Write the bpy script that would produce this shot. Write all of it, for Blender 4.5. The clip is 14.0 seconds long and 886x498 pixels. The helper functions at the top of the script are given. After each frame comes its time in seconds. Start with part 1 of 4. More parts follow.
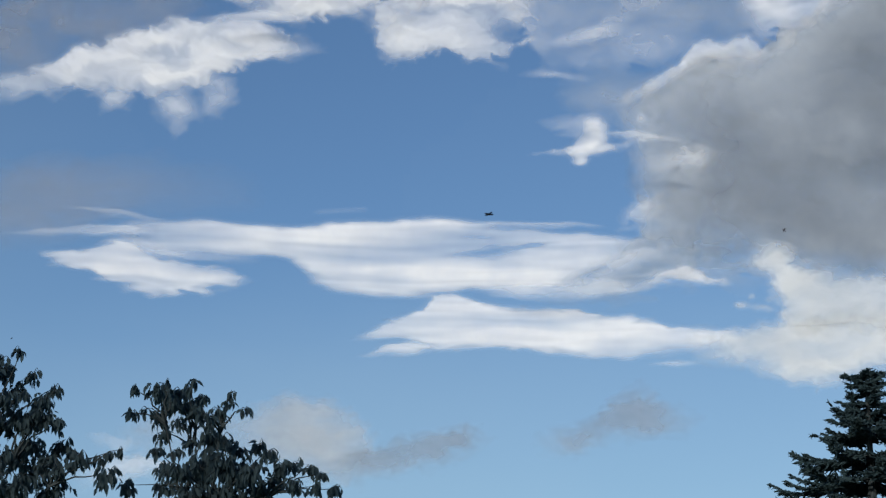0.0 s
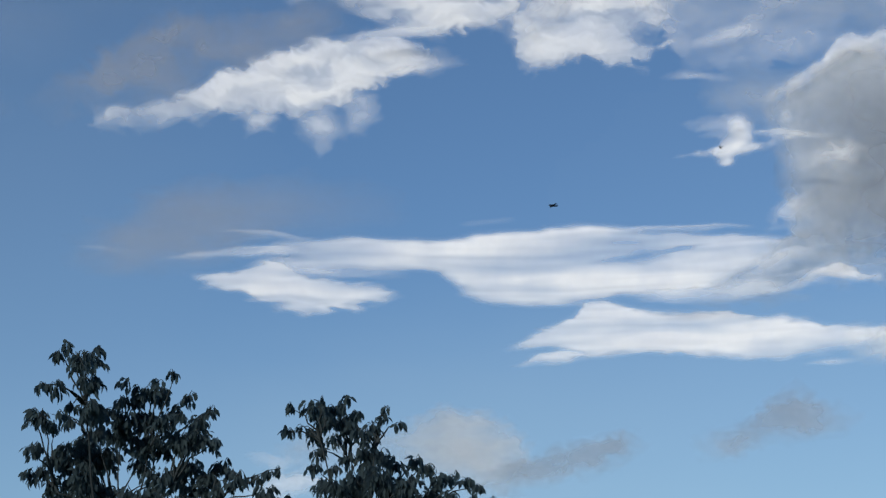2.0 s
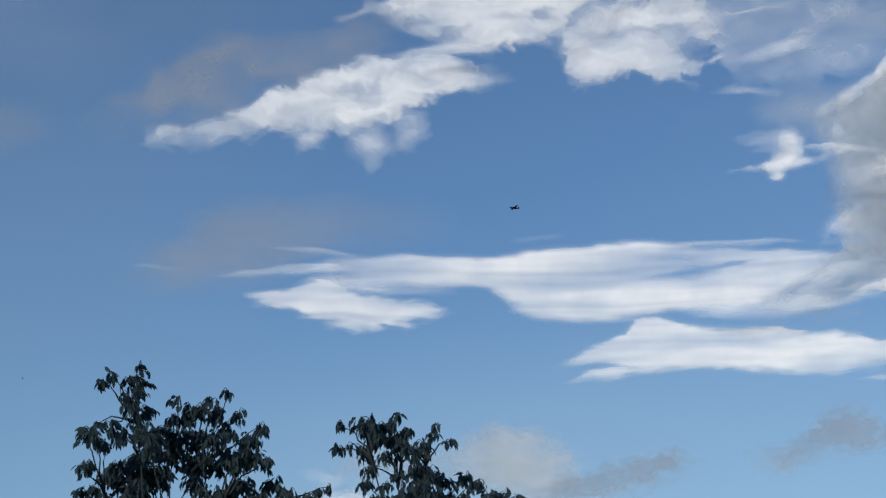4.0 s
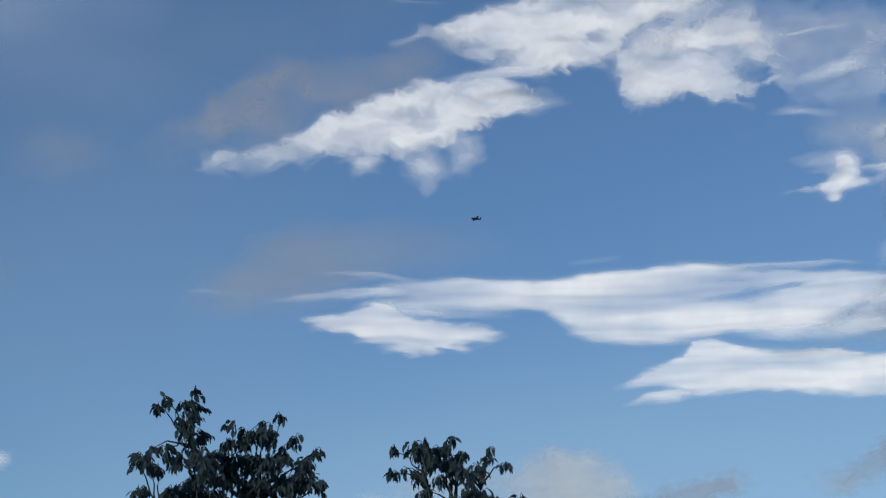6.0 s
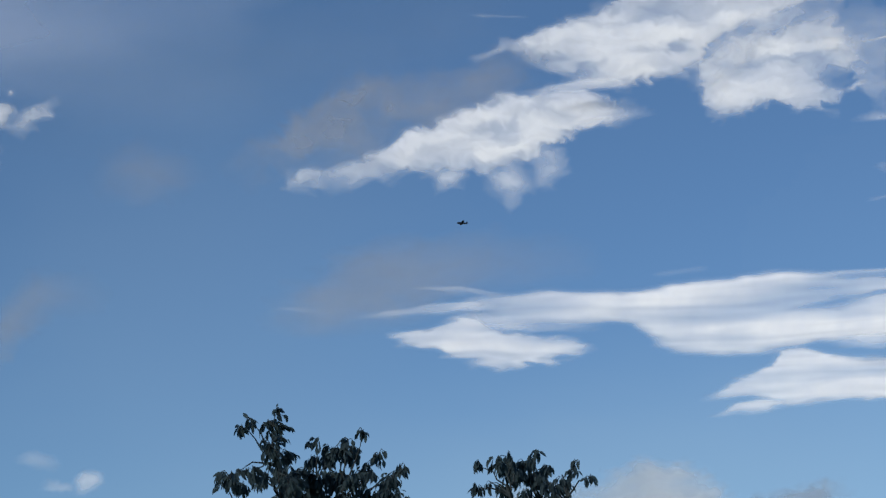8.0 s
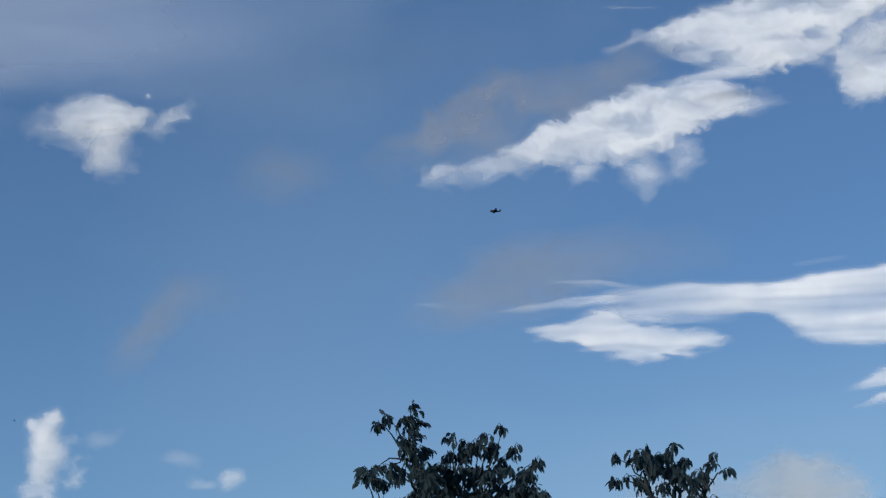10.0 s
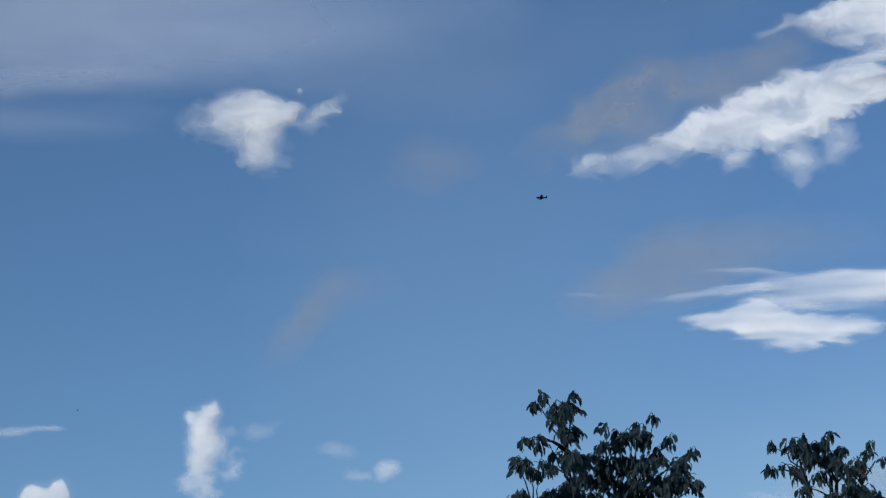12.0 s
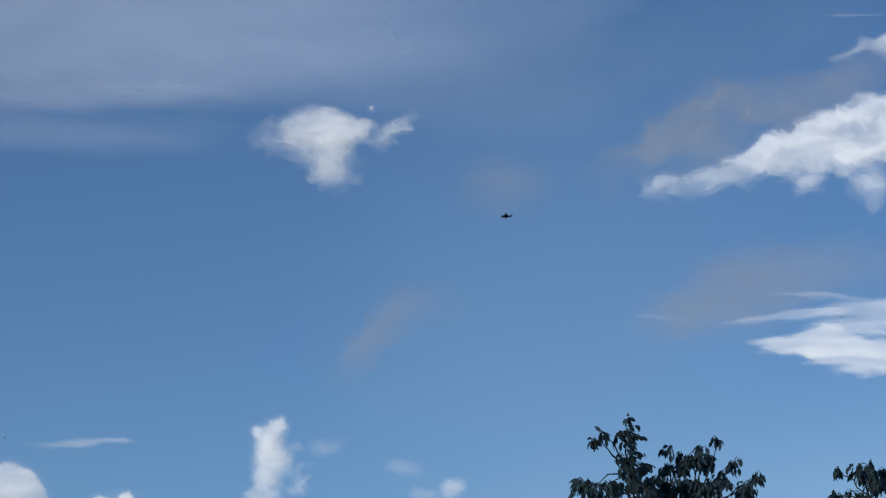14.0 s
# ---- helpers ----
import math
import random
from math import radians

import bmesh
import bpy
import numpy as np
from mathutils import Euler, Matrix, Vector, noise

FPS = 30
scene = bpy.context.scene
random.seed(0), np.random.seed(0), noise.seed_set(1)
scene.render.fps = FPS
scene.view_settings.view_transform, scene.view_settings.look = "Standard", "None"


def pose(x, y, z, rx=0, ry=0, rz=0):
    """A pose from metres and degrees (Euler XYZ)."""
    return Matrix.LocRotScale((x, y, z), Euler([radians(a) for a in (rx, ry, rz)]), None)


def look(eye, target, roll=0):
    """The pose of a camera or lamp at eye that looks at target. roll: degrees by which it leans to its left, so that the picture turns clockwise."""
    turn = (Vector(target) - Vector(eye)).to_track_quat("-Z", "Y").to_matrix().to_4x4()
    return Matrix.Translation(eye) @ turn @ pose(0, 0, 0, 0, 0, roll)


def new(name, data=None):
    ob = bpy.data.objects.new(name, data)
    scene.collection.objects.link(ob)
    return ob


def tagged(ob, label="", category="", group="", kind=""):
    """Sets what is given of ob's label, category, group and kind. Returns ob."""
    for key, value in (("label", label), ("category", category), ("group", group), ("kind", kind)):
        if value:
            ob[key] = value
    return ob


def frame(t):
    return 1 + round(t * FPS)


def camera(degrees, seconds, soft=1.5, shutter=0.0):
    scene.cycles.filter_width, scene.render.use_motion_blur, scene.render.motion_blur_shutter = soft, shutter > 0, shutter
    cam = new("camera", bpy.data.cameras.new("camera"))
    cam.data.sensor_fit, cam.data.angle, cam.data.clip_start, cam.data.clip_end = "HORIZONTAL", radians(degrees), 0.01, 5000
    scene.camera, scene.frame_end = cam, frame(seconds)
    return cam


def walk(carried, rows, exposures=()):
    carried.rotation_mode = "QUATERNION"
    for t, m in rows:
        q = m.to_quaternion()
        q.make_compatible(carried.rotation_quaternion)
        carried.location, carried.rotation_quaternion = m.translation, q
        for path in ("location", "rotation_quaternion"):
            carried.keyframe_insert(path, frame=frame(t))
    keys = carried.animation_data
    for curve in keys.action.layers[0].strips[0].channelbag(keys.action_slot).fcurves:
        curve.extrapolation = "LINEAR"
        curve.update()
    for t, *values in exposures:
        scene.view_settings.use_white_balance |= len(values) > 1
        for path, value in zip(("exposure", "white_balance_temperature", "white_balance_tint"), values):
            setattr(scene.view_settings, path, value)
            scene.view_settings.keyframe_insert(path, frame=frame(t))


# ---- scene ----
cam = camera(25.11, 14.0, soft=1.35)
walk(cam, [
    (0, pose(0.000, 0, 1.6, 105.765, 0, -8.505) @ pose(0, 0, 0, 0, 0, 0.692)),
    (0.5, pose(0.004, 0, 1.6, 105.887, 0, -7.125) @ pose(0, 0, 0, 0, 0, 0.452)),
    (1, pose(0.008, 0, 1.6, 105.923, 0, -5.740) @ pose(0, 0, 0, 0, 0, 0.056)),
    (1.5, pose(0.012, 0, 1.6, 105.981, 0, -4.666) @ pose(0, 0, 0, 0, 0, -0.260)),
    (2, pose(0.016, 0, 1.6, 106.048, 0, -4.075) @ pose(0, 0, 0, 0, 0, -0.521)),
    (2.5, pose(0.020, 0, 1.6, 106.087, 0, -3.778) @ pose(0, 0, 0, 0, 0, -0.601)),
    (5, pose(0.030, 0, 1.6, 106.963, 0, -1.637) @ pose(0, 0, 0, 0, 0, -0.273)),
    (5.5, pose(0.037, 0, 1.6, 107.131, 0, -1.238) @ pose(0, 0, 0, 0, 0, -0.258)),
    (6, pose(0.045, 0, 1.6, 107.229, 0, -0.894) @ pose(0, 0, 0, 0, 0, -0.319)),
    (6.5, pose(0.052, 0, 1.6, 107.341, 0, -0.515) @ pose(0, 0, 0, 0, 0, -0.466)),
    (7, pose(0.060, 0, 1.6, 107.483, 0, -0.000) @ pose(0, 0, 0, 0, 0, -0.671)),
    (7.5, pose(0.075, 0, 1.6, 107.611, 0, 0.753) @ pose(0, 0, 0, 0, 0, -0.782)),
    (8, pose(0.090, 0, 1.6, 107.663, 0, 1.675) @ pose(0, 0, 0, 0, 0, -0.676)),
    (10.5, pose(0.120, 0, 1.6, 107.464, 0, 6.986) @ pose(0, 0, 0, 0, 0, -0.489)),
    (11, pose(0.124, 0, 1.6, 107.337, 0, 8.255) @ pose(0, 0, 0, 0, 0, -0.488)),
    (11.5, pose(0.129, 0, 1.6, 107.250, 0, 9.412) @ pose(0, 0, 0, 0, 0, -0.363)),
    (12, pose(0.133, 0, 1.6, 107.284, 0, 10.362) @ pose(0, 0, 0, 0, 0, 0.128)),
    (12.5, pose(0.137, 0, 1.6, 107.400, 0, 11.088) @ pose(0, 0, 0, 0, 0, 0.563)),
    (13, pose(0.141, 0, 1.6, 107.609, 0, 11.675) @ pose(0, 0, 0, 0, 0, 1.131)),
    (13.5, pose(0.146, 0, 1.6, 107.752, 0, 12.139) @ pose(0, 0, 0, 0, 0, 1.479)),
    (14, pose(0.150, 0, 1.6, 107.791, 0, 12.457) @ pose(0, 0, 0, 0, 0, 1.667)),
], exposures=[(0, 0.46, 6950, 10), (2.5, 0.44, 6850, 10), (8, 0.42, 6720, 10), (11, 0.44, 6540, 10), (14, 0.45, 6420, 10)])

# ---- light ----
SUN_AZ, SUN_EL = -143.0, 18.0     # degrees to the right of +y, and above the horizon
sun_way = Vector((math.sin(radians(SUN_AZ)) * math.cos(radians(SUN_EL)),
                  math.cos(radians(SUN_AZ)) * math.cos(radians(SUN_EL)), math.sin(radians(SUN_EL))))
world = bpy.data.worlds.new("sky")
scene.world = world
world.use_nodes = True
wn = world.node_tree.nodes
sky_tex = wn.new("ShaderNodeTexSky")
sky_tex.sky_type = "NISHITA"
sky_tex.sun_disc = False
sky_tex.sun_elevation = radians(SUN_EL)
sky_tex.sun_rotation = radians(SUN_AZ)
sky_tex.air_density, sky_tex.dust_density, sky_tex.ozone_density = 1.0, 0.08, 5.5
world.node_tree.links.new(sky_tex.outputs[0], wn["Background"].inputs[0])
wn["Background"].inputs[1].default_value = 0.0725

sun = new("sun", bpy.data.lights.new("sun", "SUN"))
sun.data.energy, sun.data.angle, sun.data.color = 2.25, radians(0.6), (1.0, 0.97, 0.925)
sun.matrix_world = look(sun_way * 50, (0, 0, 0))
scene.cycles.transparent_max_bounces = 40


# ---- materials ----
def material(name):
    m = bpy.data.materials.new(name)
    m.use_nodes = True
    m.node_tree.nodes.clear()
    return m, m.node_tree.nodes, m.node_tree.links


def cloud_material(name, low, high, scale, through_light=0.2, glow=0.0):
    """Cloud: scatters light on both sides, thins out with the stored cover and a fine grain."""
    m, n, l = material(name)
    out = n.new("ShaderNodeOutputMaterial")
    dens = n.new("ShaderNodeAttribute")
    dens.attribute_name = "cover"
    coord = n.new("ShaderNodeTexCoord")
    grain = n.new("ShaderNodeTexNoise")
    grain.inputs["Scale"].default_value = scale
    grain.inputs["Detail"].default_value = 6
    l.new(coord.outputs["Object"], grain.inputs["Vector"])
    big = n.new("ShaderNodeTexNoise")
    big.inputs["Scale"].default_value = scale * 0.2
    big.inputs["Detail"].default_value = 4
    l.new(coord.outputs["Object"], big.inputs["Vector"])
    ramp = n.new("ShaderNodeMix")
    ramp.data_type = "RGBA"
    ramp.inputs[6].default_value, ramp.inputs[7].default_value = (*low, 1), (*high, 1)
    mr = n.new("ShaderNodeMapRange")
    mr.inputs[1].default_value, mr.inputs[2].default_value = 0.38, 0.62
    l.new(big.outputs[0], mr.inputs[0])
    l.new(mr.outputs[0], ramp.inputs[0])
    front, back = n.new("ShaderNodeBsdfDiffuse"), n.new("ShaderNodeBsdfTranslucent")
    for node in (front, back):
        l.new(ramp.outputs[2], node.inputs[0])
    # droplets scatter all ways: the shape of the skin shades the cloud only in part
    geo, blend = n.new("ShaderNodeNewGeometry"), n.new("ShaderNodeVectorMath")
    blend.operation = "MULTIPLY_ADD"
    blend.inputs[1].default_value = (0.4, 0.4, 0.4)
    blend.inputs[2].default_value = (-0.30, -0.50, 0.30)
    unit = n.new("ShaderNodeVectorMath")
    unit.operation = "NORMALIZE"
    l.new(geo.outputs["Normal"], blend.inputs[0])
    l.new(blend.outputs[0], unit.inputs[0])
    l.new(unit.outputs[0], front.inputs["Normal"])
    both = n.new("ShaderNodeMixShader")
    both.inputs[0].default_value = through_light
    l.new(front.outputs[0], both.inputs[1])
    l.new(back.outputs[0], both.inputs[2])
    if glow:      # the far haze sheet emits its own light and takes no sun
        both = n.new("ShaderNodeEmission")
        both.inputs[1].default_value = glow
        l.new(ramp.outputs[2], both.inputs[0])
    # thin parts take more of the grain than thick ones
    gr = n.new("ShaderNodeMapRange")
    gr.inputs[1].default_value, gr.inputs[2].default_value = 0.3, 0.7
    gr.inputs[3].default_value, gr.inputs[4].default_value = 0.985, 1.015
    l.new(grain.outputs[0], gr.inputs[0])
    mul = n.new("ShaderNodeMath")
    mul.operation, mul.use_clamp = "MULTIPLY", True
    l.new(dens.outputs["Fac"], mul.inputs[0])
    l.new(gr.outputs[0], mul.inputs[1])
    clear = n.new("ShaderNodeBsdfTransparent")
    mix = n.new("ShaderNodeMixShader")
    l.new(mul.outputs[0], mix.inputs[0])
    l.new(clear.outputs[0], mix.inputs[1])
    l.new(both.outputs[0], mix.inputs[2])
    l.new(mix.outputs[0], out.inputs[0])
    return m


white_cloud = cloud_material("white_cloud", (0.755, 0.79, 0.86), (0.865, 0.885, 0.92), 0.06)
cream_cloud = cloud_material("cream_cloud", (0.66, 0.685, 0.70), (0.76, 0.775, 0.775), 0.04)
# cloud shade painted into the base colour: a darker copy of white_cloud
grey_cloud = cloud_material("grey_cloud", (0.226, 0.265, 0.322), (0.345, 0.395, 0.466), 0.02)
smoky_cloud = cloud_material("smoky_cloud", (0.295, 0.314, 0.358), (0.348, 0.364, 0.405), 0.03)
pale_cloud = cloud_material("pale_cloud", (0.392, 0.435, 0.49), (0.512, 0.555, 0.605), 0.03)
haze_glow = cloud_material("haze_glow", (0.325, 0.43, 0.475), (0.345, 0.45, 0.495), 0.008, glow=1.0)
veil_cloud = cloud_material("veil_cloud", (0.46, 0.55, 0.73), (0.52, 0.60, 0.78), 0.008)


def surface(name, low, high, scale, rough=0.6, bump=0.0, spec=0.3, glow_through=0.0, metallic=0.0):
    """Plain surface with two scales of colour variation and relief."""
    m, n, l = material(name)
    out, bsdf = n.new("ShaderNodeOutputMaterial"), n.new("ShaderNodeBsdfPrincipled")
    coord, info = n.new("ShaderNodeTexCoord"), n.new("ShaderNodeObjectInfo")
    a, b = n.new("ShaderNodeTexNoise"), n.new("ShaderNodeTexNoise")
    for node, s in ((a, scale), (b, scale * 9)):
        node.inputs["Scale"].default_value = s
        node.inputs["Detail"].default_value = 5
        l.new(coord.outputs["Object"], node.inputs["Vector"])
    geo = n.new("ShaderNodeNewGeometry")
    add = n.new("ShaderNodeMath")
    add.operation = "ADD"
    l.new(a.outputs[0], add.inputs[0])
    l.new(b.outputs[0], add.inputs[1])
    add2 = n.new("ShaderNodeMath")
    add2.operation = "ADD"
    l.new(add.outputs[0], add2.inputs[0])
    l.new(geo.outputs["Random Per Island"], add2.inputs[1])
    add3 = n.new("ShaderNodeMath")
    add3.operation = "ADD"
    l.new(add2.outputs[0], add3.inputs[0])
    l.new(info.outputs["Random"], add3.inputs[1])
    mr = n.new("ShaderNodeMapRange")
    mr.inputs[1].default_value, mr.inputs[2].default_value = 0.9, 3.0
    l.new(add3.outputs[0], mr.inputs[0])
    mix = n.new("ShaderNodeMix")
    mix.data_type = "RGBA"
    mix.inputs[6].default_value, mix.inputs[7].default_value = (*low, 1), (*high, 1)
    l.new(mr.outputs[0], mix.inputs[0])
    l.new(mix.outputs[2], bsdf.inputs["Base Color"])
    bsdf.inputs["Roughness"].default_value = rough
    bsdf.inputs["Specular IOR Level"].default_value = spec
    bsdf.inputs["Metallic"].default_value = metallic
    if bump:
        bp = n.new("ShaderNodeBump")
        bp.inputs["Strength"].default_value = bump
        bp.inputs["Distance"].default_value = 0.01
        l.new(b.outputs[0], bp.inputs["Height"])
        l.new(bp.outputs[0], bsdf.inputs["Normal"])
    last = bsdf
    if glow_through:
        tr, ms = n.new("ShaderNodeBsdfTranslucent"), n.new("ShaderNodeMixShader")
        l.new(mix.outputs[2], tr.inputs[0])
        ms.inputs[0].default_value = glow_through
        l.new(bsdf.outputs[0], ms.inputs[1])
        l.new(tr.outputs[0], ms.inputs[2])
        last = ms
    l.new(last.outputs[0], out.inputs[0])
    return m


leaf_green = surface("leaf_green", (0.068, 0.112, 0.13), (0.098, 0.146, 0.162), 2.0, 0.75, 0.2, 0.14, 0.74)
needle_green = surface("needle_green", (0.022, 0.042, 0.05), (0.036, 0.06, 0.066), 1.5, 0.85, 0.2, 0.07)
bark = surface("bark", (0.018, 0.026, 0.03), (0.036, 0.046, 0.05), 6.0, 0.85, 0.6, 0.2)
grass = surface("grass", (0.04, 0.07, 0.025), (0.08, 0.12, 0.05), 0.4, 0.9, 0.5, 0.2)
plane_paint = surface("plane_paint", (0.005, 0.009, 0.018), (0.01, 0.016, 0.03), 0.8, 0.6, 0.0, 0.15)
dark_metal = surface("dark_metal", (0.03, 0.03, 0.03), (0.06, 0.06, 0.06), 2.0, 0.4, 0.0, 0.5, 0.0, 0.6)
canopy_glass = surface("canopy_glass", (0.02, 0.025, 0.03), (0.04, 0.045, 0.05), 1.0, 0.08, 0.0, 0.6)
feather = surface("feather", (0.015, 0.015, 0.02), (0.04, 0.04, 0.05), 8.0, 0.7, 0.2, 0.3)


def part(name, bm, mat, parent=None, label="", m=None):
    """Link a bmesh as one mesh object under its thing."""
    me = bpy.data.meshes.new(name)
    bm.to_mesh(me)
    bm.free()
    me.materials.append(mat)
    ob = new(name, me)
    if parent:
        ob.parent = parent
    if m is not None:
        ob.matrix_basis = m
    return tagged(ob, label)


def sky_point(az, el, dist):
    """Place at az degrees to the left of +y, el degrees up, from the eye."""
    a, e = radians(az), radians(el)
    return Vector((-math.sin(a) * math.cos(e), math.cos(a) * math.cos(e), math.sin(e))) * dist + Vector((0, 0, 1.6))


# ---- ground ----
def build_ground():
    bm = bmesh.new()
    rings = [0] + [1.5 * 1.32 ** k for k in range(29)] + [4900]
    centre = bm.verts.new((0, 0, 0))
    last = None
    for r in rings[1:]:
        ring = []
        for i in range(72):
            x, y = r * math.cos(2 * math.pi * i / 72), r * math.sin(2 * math.pi * i / 72)
            ring.append(bm.verts.new((x, y, 0.05 * noise.noise((x * 0.15, y * 0.15, 0)) if r < 100 else 0)))
        for i in range(72):
            j = (i + 1) % 72
            f = bm.faces.new((centre, ring[i], ring[j]) if last is None else (last[i], ring[i], ring[j], last[j]))
            f.smooth = True
        last = ring
    tagged(part("ground", bm, grass), "mown green grass ground reaching the horizon", "ground", kind="structure")


build_ground()


# ---- clouds ----
def lattice(ix, iy, seed):
    h = (ix * 374761393 + iy * 668265263 + seed * 974711) & 0xFFFFFFFF
    h = ((h ^ (h >> 13)) * 1274126177) & 0xFFFFFFFF
    return ((h ^ (h >> 16)) & 0xFFFF) / 65535.0


def gradient_noise(x, y, seed):
    ix, iy = np.floor(x).astype(np.int64), np.floor(y).astype(np.int64)
    fx, fy = x - ix, y - iy
    wx, wy = fx ** 3 * (fx * (fx * 6 - 15) + 10), fy ** 3 * (fy * (fy * 6 - 15) + 10)

    def corner(dx, dy):
        turn = lattice(ix + dx, iy + dy, seed) * 2 * math.pi
        return np.cos(turn) * (fx - dx) + np.sin(turn) * (fy - dy)

    low = corner(0, 0) * (1 - wx) + corner(1, 0) * wx
    high = corner(0, 1) * (1 - wx) + corner(1, 1) * wx
    return 0.5 + 0.75 * (low * (1 - wy) + high * wy)


def fbm(x, y, seed, octaves=5, finest=0.0):
    """Layered noise; finest is the smallest step, in its own unit, that the mesh can carry."""
    if finest > 0:
        octaves = max(1, min(octaves, 1 + int(math.log2(max(1.0, 1 / (3.5 * finest))))))
    total, amp, top = 0.0, 1.0, 0.0
    for k in range(octaves):
        # turn each octave to hide the lattice
        c, s = math.cos(0.5 + 0.9 * k), math.sin(0.5 + 0.9 * k)
        total = total + amp * gradient_noise(x * c - y * s + 17.3 * k, x * s + y * c - 9.1 * k, seed + k)
        top, amp, x, y = top + amp, amp * 0.52, x * 2.03, y * 2.03
    return total / top


def smooth(lo, hi, v):
    v = np.clip((v - lo) / (hi - lo), 0, 1)
    return v * v * (3 - 2 * v)


def belt_mass(nodes, up, down, x, y):
    """A stretch of cloud between a foot and a head line (azimuth, foot, head, cover), with its own softness above and below."""
    n = np.array(nodes, dtype=float)
    gap = np.diff(n[:, 0])
    lead, tail = min(gap[0], 0.5), min(gap[-1], 0.5)
    a = np.concatenate([[n[0, 0] - lead], n[:, 0], [n[-1, 0] + tail]])
    mid0, mid1 = n[0, 1:3].mean(), n[-1, 1:3].mean()
    low = np.concatenate([[mid0], n[:, 1], [mid1]])
    high = np.concatenate([[mid0], n[:, 2], [mid1]])
    cover = np.concatenate([[0], n[:, 3], [0]])
    fine = np.arange(a[0] - 0.2, a[-1] + 0.2, 0.02)
    k = np.exp(-0.5 * (np.arange(-60, 61) * 0.02 / max(0.03, 0.35 * gap.min())) ** 2)
    k /= k.sum()
    az = -x
    low, high, cover = (np.interp(az, fine, np.convolve(np.pad(np.interp(fine, a, v), 60, mode="edge"), k, mode="valid"))
                        for v in (low, high, cover))
    ends = smooth(0.0, 0.25, cover / max(n[:, 3].min(), 0.2))
    return ends * smooth(-up, up, high - y) * smooth(-down, down, y - low), cover


def gather(belts, blobs, x, y):
    """The shape of the cloud at x (to the right) and y (up), how thick it is there, and how much is cut out of it."""
    open_air, hole = np.ones_like(x), np.zeros_like(x)
    thick, total = np.zeros_like(x), np.full_like(x, 1e-6)
    for nodes, up, down in belts:
        g, cover = belt_mass(nodes, up, down, x, y)
        open_air, thick, total = open_air * (1 - g), thick + g * cover, total + g
    for ba, be, rx, ry, tilt, w in blobs:
        c, s = math.cos(radians(tilt)), math.sin(radians(tilt))
        dx, dy = x + ba, y - be
        r = np.sqrt(((dx * c + dy * s) / rx) ** 2 + ((dy * c - dx * s) / ry) ** 2)
        g = smooth(-1.7, -0.3, -r)
        if w > 0:
            open_air, thick, total = open_air * (1 - g), thick + g * w, total + g
        else:
            hole = np.maximum(hole, -g * w)
    return 1 - open_air, thick / total, hole


def blurred(field, rx, ry):
    """The field smeared over rx and ry cells."""
    for axis, r in ((1, rx), (0, ry)):
        k = np.exp(-0.5 * (np.arange(-2 * r, 2 * r + 1) / max(r, 1)) ** 2)
        k /= k.sum()
        total = np.zeros_like(field)
        wide = np.pad(field, [(2 * r, 2 * r) if a == axis else (0, 0) for a in (0, 1)])
        for i, w in enumerate(k):
            total += w * (wide[:, i:i + field.shape[1]] if axis == 1 else wide[i:i + field.shape[0]])
        field = total
    return field


